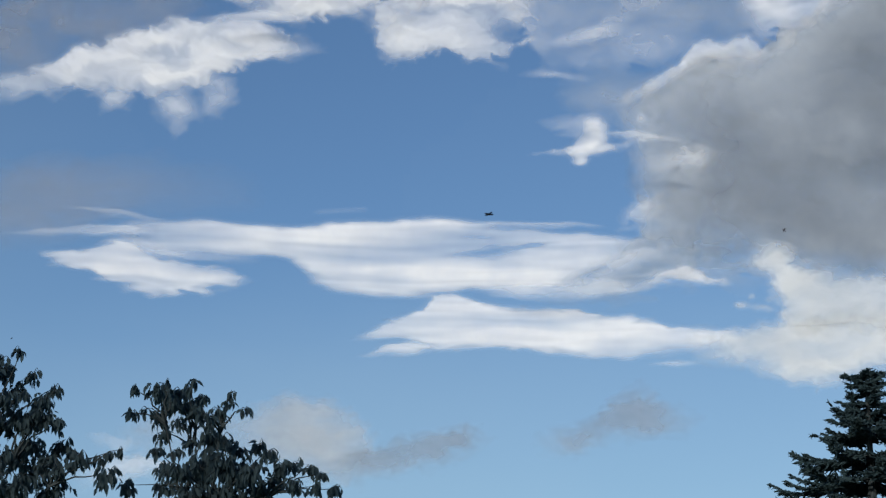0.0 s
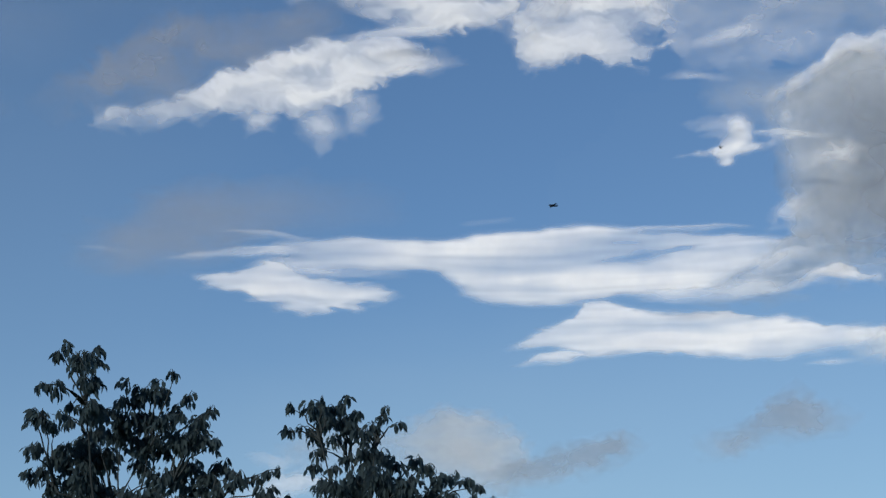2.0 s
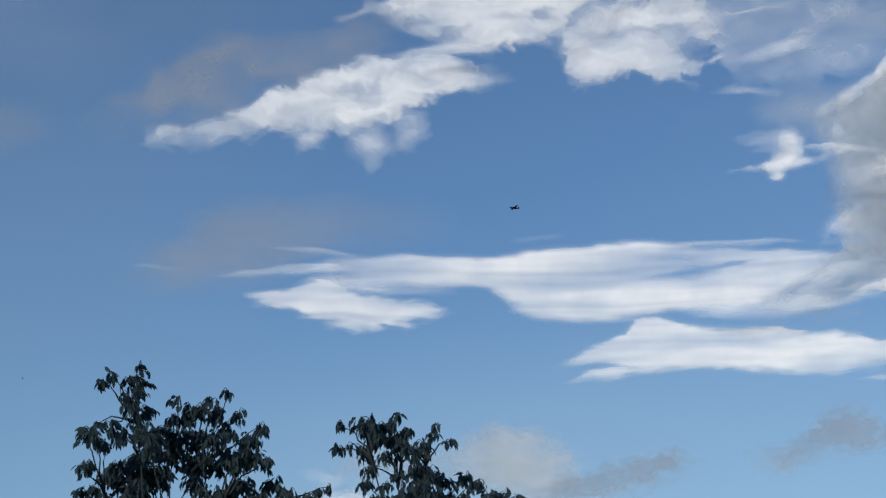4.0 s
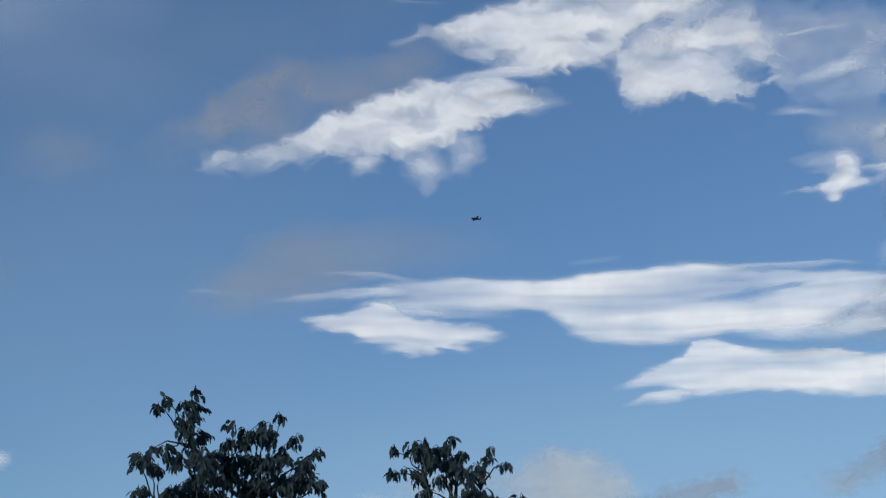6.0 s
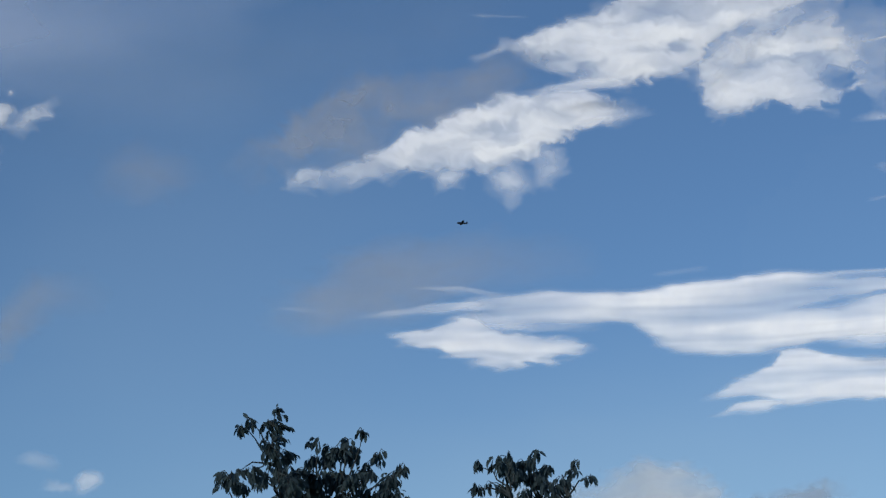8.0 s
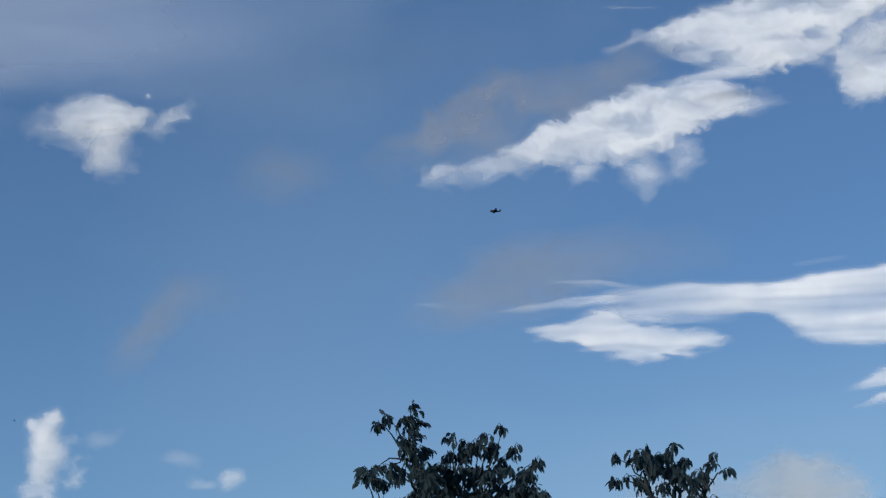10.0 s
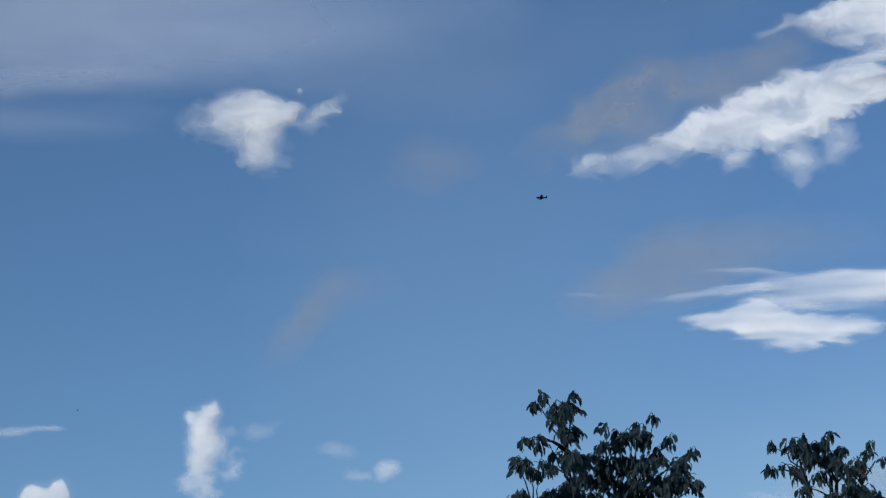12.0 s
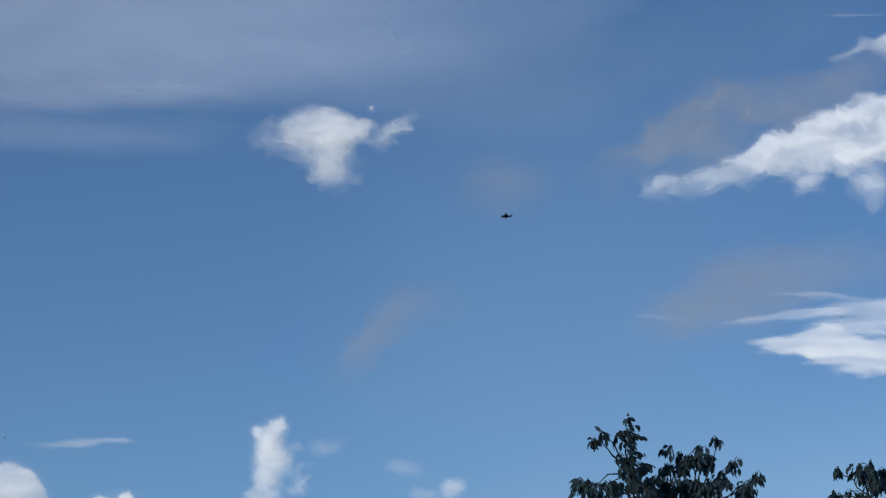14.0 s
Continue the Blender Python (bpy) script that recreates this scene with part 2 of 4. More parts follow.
def cloud_field(belts, blobs, stretch, warp, rough, gaps, size, seed):
    """Density and swell over a patch of sky: belts and blobs give the mass, swirls bend and fray it, noise thins it in streaks."""
    pad = 0.3 + 2 * warp
    solid = [b for b in blobs if b[5] > 0]
    a0 = min([b[0] - 1.8 * max(b[2:4]) for b in solid] + [n[0] - 0.4 for b in belts for n in b[0]]) - pad * stretch ** 0.5
    a1 = max([b[0] + 1.8 * max(b[2:4]) for b in solid] + [n[0] + 0.4 for b in belts for n in b[0]]) + pad * stretch ** 0.5
    e0 = min([b[1] - 1.8 * max(b[2:4]) for b in solid] + [n[1] - b[2] for b in belts for n in b[0]]) - pad
    e1 = max([b[1] + 1.8 * max(b[2:4]) for b in solid] + [n[2] + b[1] for b in belts for n in b[0]]) + pad
    e0 = max(e0, 3.0)
    step = max(0.03 if stretch < 2.5 else 0.026, math.sqrt((a1 - a0) * (e1 - e0) / 62000))
    az, el = np.meshgrid(np.arange(a0, a1, step), np.arange(e0, e1, step))
    x, y = -az, el
    for k, (far, amount) in enumerate(((0.9, warp), (0.33, warp * 0.5), (0.12, warp * 0.28))):
        u, v = x / (far * stretch), y / far
        x = x + (fbm(u, v, seed * 31 + k * 7, 4, step / far) - 0.5) * 2 * amount * (stretch ** 0.25 if k and stretch > 2.5 else stretch ** 0.65)
        y = y + (fbm(u, v, seed * 31 + k * 7 + 3, 4, step / far) - 0.5) * 2 * amount / stretch ** 0.3
        if k == 0 or stretch < 2.5:
            gx, gy = x, y
    mass, cover, hole = gather(belts, blobs, x, y)
    # dry air eats into the rim, more in some places than in others
    tear = fbm(gx / (size * stretch), gy / size, seed * 57 + 5, 6, step / size) - 0.5
    wisp = fbm(gx / (0.35 * size * stretch), gy / (0.25 * size), seed * 77 + 1, 5, step / (0.25 * size)) - 0.5
    dry = np.clip(rough * (0.30 + 2.4 * tear + 1.0 * wisp), 0, 0.8)
    dens = np.clip((mass - dry) / (1 - dry), 0, 1) * cover * (1 - hole)
    dens = dens * np.clip(1 + rough * (2.0 * tear + 1.0 * wisp) * (1.1 - dens), 0, 2)
    broad = fbm(gx / (2.2 * size * stretch), gy / (1.1 * size), seed * 13 + 4, 6, step / (1.1 * size))
    fibre = fbm(gx / (1.5 * size * stretch), gy / (0.3 * size), seed * 19 + 8, 5, step / (0.3 * size))
    thin = 4 * np.clip(0.60 - broad, 0, 1) + 0.9 * np.clip(0.55 - fibre, 0, 1)
    dens = np.clip(dens * np.clip(1 - gaps * thin, 0, 1), 0, 1)
    # vapour thins out round the droplets
    near = max(1, round(0.05 / step)), max(1, round(0.05 / step / stretch ** 0.4))
    dens = 0.6 * dens + 0.25 * blurred(dens, *near) + 0.15 * blurred(dens, 3 * near[0], 3 * near[1])
    wide = max(1, round(0.18 / step))
    inner = fbm(-az / (1.4 * stretch ** 0.5), el / 1.4, seed * 91 + 2, 2)
    body = blurred(dens, wide, wide) * (0.7 + 0.6 * inner)
    return az, el, dens, body


def start_cloud(label, mat, dist, az, el):
    """An empty cloud at az and el, to which patch() adds its bodies."""
    root = tagged(new("cloud"), label, "cloud", "clouds in the sky")
    root.location = sky_point(az, el, dist)
    return root, mat, dist


def patch(cloud, name, belts, blobs, stretch, warp, rough, gaps, size, thick, alpha=0.97):
    """One lens-shaped body of the cloud, a part of it, a little in front of those made before."""
    root, mat, dist = cloud
    SEEDS[0] += 1
    az, el, dens, body = cloud_field(belts, blobs, stretch, warp, rough, gaps, size, SEEDS[0])
    base = np.array((0, 0, 1.6)) - np.array(root.location)
    me = cloud_mesh(name, az, el, dens, body, dist - 12 * len(root.children), thick, alpha, base)
    me.materials.append(mat)
    new(name, me).parent = root


def cloud_mesh(name, az, el, dens, body, dist, thick, alpha, base):
    cover = np.clip(dens * alpha, 0, 0.995)
    keep = dens > 0.02
    cell = keep[:-1, :-1] | keep[1:, :-1] | keep[:-1, 1:] | keep[1:, 1:]
    used = np.zeros_like(keep)
    used[:-1, :-1] |= cell
    used[1:, :-1] |= cell
    used[:-1, 1:] |= cell
    used[1:, 1:] |= cell
    index = np.full(az.shape, -1, dtype=np.int64)
    count = int(used.sum())
    index[used] = np.arange(count)
    a, e = np.radians(az[used]), np.radians(el[used])
    way = np.stack([-np.sin(a) * np.cos(e), np.cos(a) * np.cos(e), np.sin(e)], 1)
    swell = (1.0 + thick * body[used])[:, None]
    co = np.concatenate([way * (dist - swell) + base, way * (dist + 1) + base])
    q = np.stack([index[:-1, :-1][cell], index[:-1, 1:][cell], index[1:, 1:][cell], index[1:, :-1][cell]], 1)
    faces = np.concatenate([q, q[:, ::-1] + count])
    me = bpy.data.meshes.new(name)
    me.vertices.add(len(co))
    me.vertices.foreach_set("co", co.astype(np.float32).ravel())
    me.loops.add(faces.size)
    me.loops.foreach_set("vertex_index", faces.astype(np.int32).ravel())
    me.polygons.add(len(faces))
    me.polygons.foreach_set("loop_start", np.arange(0, faces.size, 4, dtype=np.int32))
    me.polygons.foreach_set("use_smooth", np.ones(len(faces), dtype=bool))
    me.update(calc_edges=True)
    layer = me.attributes.new("cover", "FLOAT", "POINT")
    layer.data.foreach_set("value", np.concatenate([cover[used], cover[used] * 0.03]).astype(np.float32))
    return me


SEEDS = [0]

cloud = start_cloud('long white lens-shaped streaky cloud', white_cloud, 4000, -7.75, 15.22)
patch(cloud, 'body', [([(-14.5, 15.44, 16.01, 0.3), (-13.84, 15.37, 16.18, 0.6), (-13.16, 15.14, 16.29, 0.92), (-12.32, 14.82, 16.31, 1),
      (-11.48, 14.59, 16.35, 1), (-10.47, 14.62, 16.4, 1), (-9.45, 14.62, 16.49, 1), (-8.44, 14.54, 16.59, 1), (-7.43, 14.43, 16.63, 1),
      (-6.41, 14.41, 16.56, 1), (-5.74, 14.46, 16.45, 1), (-5.07, 14.64, 16.36, 1), (-4.39, 14.95, 16.31, 1), (-3.71, 15.35, 16.27, 0.92),
      (-2.7, 15.43, 16.3, 0.82), (-1.69, 15.4, 16.36, 0.7), (-0.36, 15.39, 16.34, 0.58), (0.55, 15.52, 16.31, 0.45), (1.05, 15.66, 16.17,
      0.25)], 0.11, 0.244)], [(-6.93, 14.99, 0.73, 0.21, 0, -0.22), (-10.46, 16.38, 0.98, 0.07, 2, -0.35), (-12.49, 16.36, 1.14, 0.07, -1,
      -0.4), (-9.79, 15.68, 0.81, 0.11, 3, -0.92), (-10.97, 15.86, 0.85, 0.08, 8, -0.8), (-13.51, 16.33, 0.65, 0.08, -4, -0.5)], stretch=6,
      warp=0.26, rough=0.55, gaps=0.42, size=0.6, thick=9)
patch(cloud, 'wisp', [([(-13, 16.4, 16.47, 0.2), (-12.16, 16.41, 16.51, 0.5), (-10.97, 16.45, 16.59, 0.75), (-9.79, 16.43, 16.56, 0.6)],
      0.049, 0.093)], [], stretch=6, warp=0.26, rough=0.55, gaps=0.42, size=0.6, thick=2)
patch(cloud, 'wisp', [([(0.64, 15.81, 16.16, 0.38), (1.79, 15.79, 16.03, 0.38), (3.1, 15.76, 15.9, 0.28), (4.07, 15.71, 15.8, 0.12)], 0.049,
      0.113)], [], stretch=6, warp=0.26, rough=0.55, gaps=0.42, size=0.6, thick=2)
patch(cloud, 'wisp', [([(0.33, 16.31, 16.44, 0.3), (0.92, 16.39, 16.53, 0.4), (1.66, 16.41, 16.52, 0.35), (2.57, 16.45, 16.53, 0.25)],
      0.037, 0.075)], [], stretch=6, warp=0.26, rough=0.55, gaps=0.42, size=0.6, thick=2)
patch(cloud, 'web', [([(-3.05, 15.33, 15.46, 0.1), (-2.22, 15.26, 15.47, 0.25), (-1.22, 15.16, 15.49, 0.4), (-0.22, 15.21, 15.56, 0.46),
      (0.86, 15.31, 15.73, 0.42), (1.52, 15.4, 15.68, 0.25)], 0.11, 0.187)], [], stretch=5, warp=0.26, rough=0.8, gaps=0.42, size=0.6,
      thick=2)
patch(cloud, 'web', [([(-14.32, 14.48, 14.86, 0.2), (-13.32, 14.36, 14.84, 0.35), (-12.15, 14.33, 14.79, 0.45), (-10.97, 14.4, 14.72, 0.5),
      (-9.8, 14.49, 14.72, 0.3)], 0.11, 0.187)], [], stretch=4, warp=0.26, rough=0.8, gaps=0.42, size=0.6, thick=2)
patch(cloud, 'lobe', [([(-2.68, 14.66, 14.86, 0.6), (-2.33, 14.62, 15.01, 0.9), (-1.74, 14.5, 15.14, 1), (-0.92, 14.35, 15.17, 1), (-0.09,
      14.28, 15.21, 1), (0.49, 14.33, 15.33, 1), (1, 14.45, 15.53, 1), (1.33, 14.55, 15.61, 1), (1.9, 14.71, 15.36, 0.92), (2.56, 14.89,
      15.26, 0.8), (3.15, 15.08, 15.19, 0.6)], 0.098, 0.262)], [(-0.39, 15.25, 0.98, 0.1, 2, -0.3)], stretch=4, warp=0.3, rough=0.8,
      gaps=0.42, size=0.6, thick=5)
cloud = start_cloud('flat white layered cloud with a raised knob', white_cloud, 4000, -10.91, 12.92)
patch(cloud, 'body', [([(-17.01, 13.07, 13.33, 0.7), (-16.28, 12.91, 13.51, 1), (-15.45, 12.84, 13.55, 1), (-14.63, 12.76, 13.73, 1),
      (-13.8, 12.7, 13.83, 1), (-12.97, 12.74, 13.91, 1), (-12.14, 12.84, 14.02, 1), (-11.14, 12.86, 14.02, 1), (-10.22, 12.85, 14.07, 1),
      (-9.67, 12.85, 14.23, 1), (-9.33, 12.86, 14.49, 1), (-8.8, 12.89, 14.53, 1), (-8.33, 12.93, 14.33, 1), (-8.05, 12.98, 14.02, 1),
      (-7.46, 13.12, 13.8, 0.95), (-6.88, 13.15, 13.61, 0.85), (-6.38, 13.18, 13.34, 0.6)], 0.098, 0.206)], [(-7.89, 12.98, 0.46, 0.1, 8,
      -0.5)], stretch=4, warp=0.26, rough=0.55, gaps=0.42, size=0.6, thick=6)
patch(cloud, 'wisp', [([(-8.06, 12.82, 13.03, 0.6), (-7.51, 12.71, 13.1, 0.85), (-6.97, 12.75, 12.99, 0.75), (-6.23, 12.67, 12.74, 0.4)],
      0.061, 0.113)], [], stretch=6, warp=0.26, rough=0.55, gaps=0.42, size=0.6, thick=2)
patch(cloud, 'wisp', [([(-15.8, 12.44, 12.5, 0.3), (-15.44, 12.39, 12.55, 0.5), (-14.78, 12.45, 12.51, 0.3)], 0.049, 0.093)], [], stretch=6,
      warp=0.26, rough=0.55, gaps=0.42, size=0.6, thick=2)
cloud = start_cloud('soft greyish white cloud bank', cream_cloud, 3880, -19.59, 12.19)
patch(cloud, 'body', [([(-25.05, 11.91, 14.09, 0.85), (-22.87, 12.16, 13.89, 0.85), (-21.42, 12.3, 13.88, 0.85), (-20.49, 12.09, 13.87,
      0.88), (-19.68, 11.76, 13.83, 0.9), (-19.03, 11.73, 13.81, 0.92), (-18.58, 11.95, 13.74, 0.9), (-18.23, 12.31, 13.54, 0.88), (-17.41,
      12.46, 13.37, 0.85), (-16.68, 12.63, 13.31, 0.8), (-16.02, 12.84, 13.29, 0.55)], 0.339, 0.494)], [], stretch=1.7, warp=0.34,
      rough=0.5, gaps=0.25, size=0.75, thick=10)
patch(cloud, 'shoulder', [([(-25.13, 13.47, 14.87, 0.85), (-21.47, 13.48, 14.75, 0.85), (-20.38, 13.52, 14.64, 0.85), (-19.41, 13.48, 14.99,
      0.92), (-18.78, 13.66, 15.53, 0.92), (-18.17, 14.56, 15.78, 0.85), (-17.74, 15.21, 15.66, 0.5)], 0.416, 0.68)], [], stretch=1.7,
      warp=0.34, rough=0.4, gaps=0.2, size=0.75, thick=8)
patch(cloud, 'scrap', [], [(-17.32, 14.1, 0.2, 0.11, 0, 0.6), (-17.62, 14.33, 0.13, 0.08, 20, 0.35), (-17.97, 14, 0.36, 0.1, -5, 0.35)],
      stretch=1.7, warp=0.08, rough=0.72, gaps=0.4, size=0.75, thick=2)
cloud = start_cloud('torn pale white cloud fringe', white_cloud, 3975, -15.68, 14.71)
patch(cloud, 'wisp', [([(-16.89, 14.72, 14.82, 0.35), (-16.24, 14.77, 15.04, 0.75), (-15.74, 14.78, 15.24, 0.85), (-15.07, 14.69, 14.98,
      0.7), (-14.45, 14.57, 14.7, 0.5)], 0.074, 0.169)], [], stretch=2, warp=0.26, rough=0.55, gaps=0.42, size=0.6, thick=3)
patch(cloud, 'wisp', [([(-15.41, 15.01, 15.14, 0.3), (-14.49, 14.96, 15.09, 0.4), (-13.82, 14.79, 14.89, 0.3)], 0.061, 0.113)], [],
      stretch=6, warp=0.26, rough=0.55, gaps=0.42, size=0.6, thick=2)
patch(cloud, 'tuft', [([(-15.12, 16.73, 17.38, 0.25), (-14.69, 16.41, 17.3, 0.5), (-14.27, 16.42, 17.07, 0.65), (-13.9, 16.43, 16.67,
      0.45)], 0.261, 0.494)], [], stretch=1.7, warp=0.16, rough=0.8, gaps=0.4, size=0.75, thick=3)
patch(cloud, 'streak', [([(-14.84, 15.44, 16.09, 0.3), (-14, 15.13, 15.78, 0.45), (-13.15, 14.73, 15.17, 0.35), (-12.15, 14.49, 14.74,
      0.25)], 0.208, 0.619)], [], stretch=2, warp=0.34, rough=0.8, gaps=0.4, size=0.75, thick=3)
cloud = start_cloud('translucent bluish grey cloud fan', pale_cloud, 3985, -14.42, 14.54)
patch(cloud, 'body', [([(-17.98, 14.72, 15.69, 0.3), (-16.99, 14.75, 16.04, 0.5), (-15.84, 14.94, 16.39, 0.6), (-15, 14.71, 16.41, 0.62),
      (-14.33, 14.56, 16.1, 0.62), (-13.66, 14.35, 15.7, 0.6), (-12.82, 14.3, 15.22, 0.55), (-11.98, 14.2, 14.82, 0.42), (-11.14, 14.33,
      14.63, 0.2)], 0.365, 0.557)], [], stretch=2.5, warp=0.25, rough=0.7, gaps=0.3, size=0.75, thick=5)
# the dark of the shaded underside comes from the material's colour
cloud = start_cloud('huge dark grey cloud with its shade in the colour', grey_cloud, 3905, -21.63, 15.26)
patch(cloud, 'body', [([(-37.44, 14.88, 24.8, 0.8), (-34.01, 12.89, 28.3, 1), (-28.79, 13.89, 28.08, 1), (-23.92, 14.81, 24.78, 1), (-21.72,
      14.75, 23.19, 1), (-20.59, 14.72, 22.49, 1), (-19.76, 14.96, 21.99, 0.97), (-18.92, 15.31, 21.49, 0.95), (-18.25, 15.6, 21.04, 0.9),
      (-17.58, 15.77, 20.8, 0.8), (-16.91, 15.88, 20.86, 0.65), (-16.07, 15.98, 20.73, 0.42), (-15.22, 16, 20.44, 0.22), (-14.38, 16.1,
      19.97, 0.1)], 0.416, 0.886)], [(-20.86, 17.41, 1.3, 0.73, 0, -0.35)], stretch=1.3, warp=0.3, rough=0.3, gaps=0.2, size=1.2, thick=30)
# less shaded side of the grey cloud, its paler grey likewise coloured in
cloud = start_cloud('lighter grey cloud shoulder', pale_cloud, 3962, -16.43, 16.35)
patch(cloud, 'body', [([(-22.28, 15.2, 23.85, 0.9), (-19.77, 15.31, 22.47, 0.9), (-18.43, 15.68, 21.59, 0.9), (-17.43, 15.87, 21.35, 0.9),
      (-16.42, 15.89, 21.42, 0.9), (-15.87, 15.83, 21.22, 0.9), (-15.57, 15.75, 20.91, 0.88), (-14.89, 15.76, 20.53, 0.76), (-14.46, 15.93,
      20.29, 0.62), (-14.18, 17.56, 20.08, 0.45), (-13.8, 19.42, 19.95, 0.35)], 0.235, 1.237)], [(-14, 18.04, 0.62, 0.9, 0, -0.6)],
      stretch=1.1, warp=0.42, rough=0.5, gaps=0.12, size=0.75, thick=12)
patch(cloud, 'veil', [([(-18.07, 21.77, 23.2, 0.4), (-17.21, 21.81, 23.24, 0.42), (-15.32, 22.12, 23.31, 0.3), (-13.07, 22.28, 23.37, 0.2),
      (-11.14, 22.43, 23.39, 0.1)], 0.522, 0.651)], [], stretch=1.8, warp=0.35, rough=0.3, gaps=0.4, size=1.2, thick=3)
patch(cloud, 'veil', [([(-14.92, 19.64, 20.77, 0.3), (-14.07, 19.5, 20.63, 0.45), (-13.21, 19.59, 20.8, 0.4), (-12.35, 19.68, 20.65, 0.15)],
      0.522, 0.651)], [], stretch=1.8, warp=0.35, rough=0.3, gaps=0.2, size=1.2, thick=3)
cloud = start_cloud('sunlit white cloud edge behind a grey cloud', white_cloud, 3940, -16.05, 20.69)
patch(cloud, 'rim', [([(-18.1, 20.81, 21.45, 0.5), (-17.77, 20.93, 21.79, 0.66), (-17.34, 21.04, 21.64, 0.62), (-16.92, 21.09, 21.57, 0.75),
      (-16.49, 21.17, 21.73, 1), (-16.08, 20.99, 21.6, 0.95), (-15.9, 20.8, 21.35, 0.85), (-15.71, 20.62, 21.05, 0.8), (-15.28, 20.47,
      20.89, 0.88), (-14.76, 20.27, 20.59, 0.88), (-14.33, 20.11, 20.3, 0.75), (-13.89, 19.98, 20.08, 0.55)], 0.13, 0.403)], [],
      stretch=1.2, warp=0.14, rough=0.6, gaps=0.4, size=0.75, thick=4)
patch(cloud, 'crest', [([(-20.48, 22.43, 24, 0.3), (-19.78, 21.92, 23.58, 0.55), (-19.08, 21.56, 23.14, 0.7), (-18.65, 21.82, 22.77, 0.85),
      (-18.15, 21.85, 23.04, 0.85), (-17.7, 22.11, 23.22, 0.5)], 0.365, 0.743)], [], stretch=1.7, warp=0.12, rough=0.72, gaps=0.4,
      size=0.75, thick=5)
cloud = start_cloud('small bright ragged cloud scraps', white_cloud, 3860, -12.88, 18.71)
patch(cloud, 'body', [], [(-13.08, 19.22, 0.33, 0.31, 0, 1), (-12.85, 18.77, 0.49, 0.31, 10, 1), (-12.48, 18.6, 0.28, 0.15, 0, 0.8), (-13.4,
      18.65, 0.29, 0.1, 5, 0.75), (-12.61, 18.32, 0.2, 0.13, 0, 0.7)], stretch=1.7, warp=0.08, rough=0.6, gaps=0.4, size=0.75, thick=4)
patch(cloud, 'wisp', [([(-12.43, 18.45, 18.71, 0.45), (-11.83, 18.47, 18.62, 0.36), (-11.35, 18.49, 18.57, 0.2)], 0.061, 0.113)], [],
      stretch=3, warp=0.3, rough=0.8, gaps=0.42, size=0.6, thick=1)
patch(cloud, 'wisp', [([(-12.6, 19, 19.52, 0.36), (-11.92, 19.2, 19.59, 0.28), (-11.23, 19.43, 19.59, 0.15)], 0.098, 0.169)], [], stretch=3,
      warp=0.35, rough=0.8, gaps=0.42, size=0.6, thick=1)
patch(cloud, 'wisp', [([(-15.58, 18.88, 19.01, 0.22), (-14.73, 18.9, 19.13, 0.5), (-14.14, 18.91, 19.17, 0.62), (-13.54, 18.96, 19.09,
      0.5)], 0.061, 0.113)], [(-14.26, 19.56, 0.15, 0.21, 0, 0.5)], stretch=3, warp=0.35, rough=0.8, gaps=0.42, size=0.6, thick=1)
patch(cloud, 'wisp', [([(-14.56, 18.81, 18.94, 0.3), (-14.13, 18.72, 18.88, 0.4), (-13.71, 18.6, 18.78, 0.3)], 0.074, 0.131)], [],
      stretch=3, warp=0.35, rough=0.8, gaps=0.42, size=0.6, thick=1)
patch(cloud, 'patch', [([(-16.61, 18.14, 18.5, 0.3), (-16.32, 17.99, 18.67, 0.6), (-15.82, 17.97, 18.59, 0.62), (-15.14, 17.99, 18.43, 0.5),
      (-14.51, 18.07, 18.33, 0.25)], 0.235, 0.37)], [], stretch=1.7, warp=0.34, rough=0.72, gaps=0.4, size=0.75, thick=2)
cloud = start_cloud('bright white tapering cloud with ragged lobes', white_cloud, 4000, 1.39, 20.16)
patch(cloud, 'body', [([(-4.28, 21.29, 21.45, 0.35), (-3.63, 21.24, 21.77, 0.75), (-3.16, 21.17, 22.05, 1), (-2.55, 21.07, 22.16, 1),
      (-1.94, 20.73, 22.23, 1), (-1.32, 20.32, 22.1, 0.95), (-0.62, 20.16, 21.99, 0.98), (0.08, 19.96, 21.91, 1), (0.69, 19.95, 21.69, 1),
      (1.39, 19.94, 21.4, 1), (1.91, 19.93, 21.15, 1), (2.52, 19.9, 20.96, 1), (3.12, 19.87, 20.73, 0.88), (3.64, 19.79, 20.47, 0.72),
      (4.24, 19.62, 20.21, 0.62), (4.85, 19.52, 19.98, 0.55), (5.36, 19.45, 19.86, 0.5), (5.79, 19.38, 19.9, 0.7), (6.2, 19.47, 19.86, 0.7),
      (6.44, 19.56, 19.76, 0.45)], 0.286, 0.37)], [(2.17, 19.92, 0.33, 0.1, 0, -0.4), (-0.42, 21.27, 0.39, 0.13, 18, -0.3)], stretch=1.7,
      warp=0.34, rough=0.72, gaps=0.4, size=0.75, thick=8)
patch(cloud, 'lobe', [([(1.1, 19.62, 19.94, 0.45), (1.4, 19.46, 19.99, 0.66), (1.66, 19.35, 19.91, 0.62), (1.9, 19.35, 19.92, 0.35)], 0.312,
      0.37)], [], stretch=1.7, warp=0.2, rough=0.3, gaps=0.2, size=0.75, thick=3)
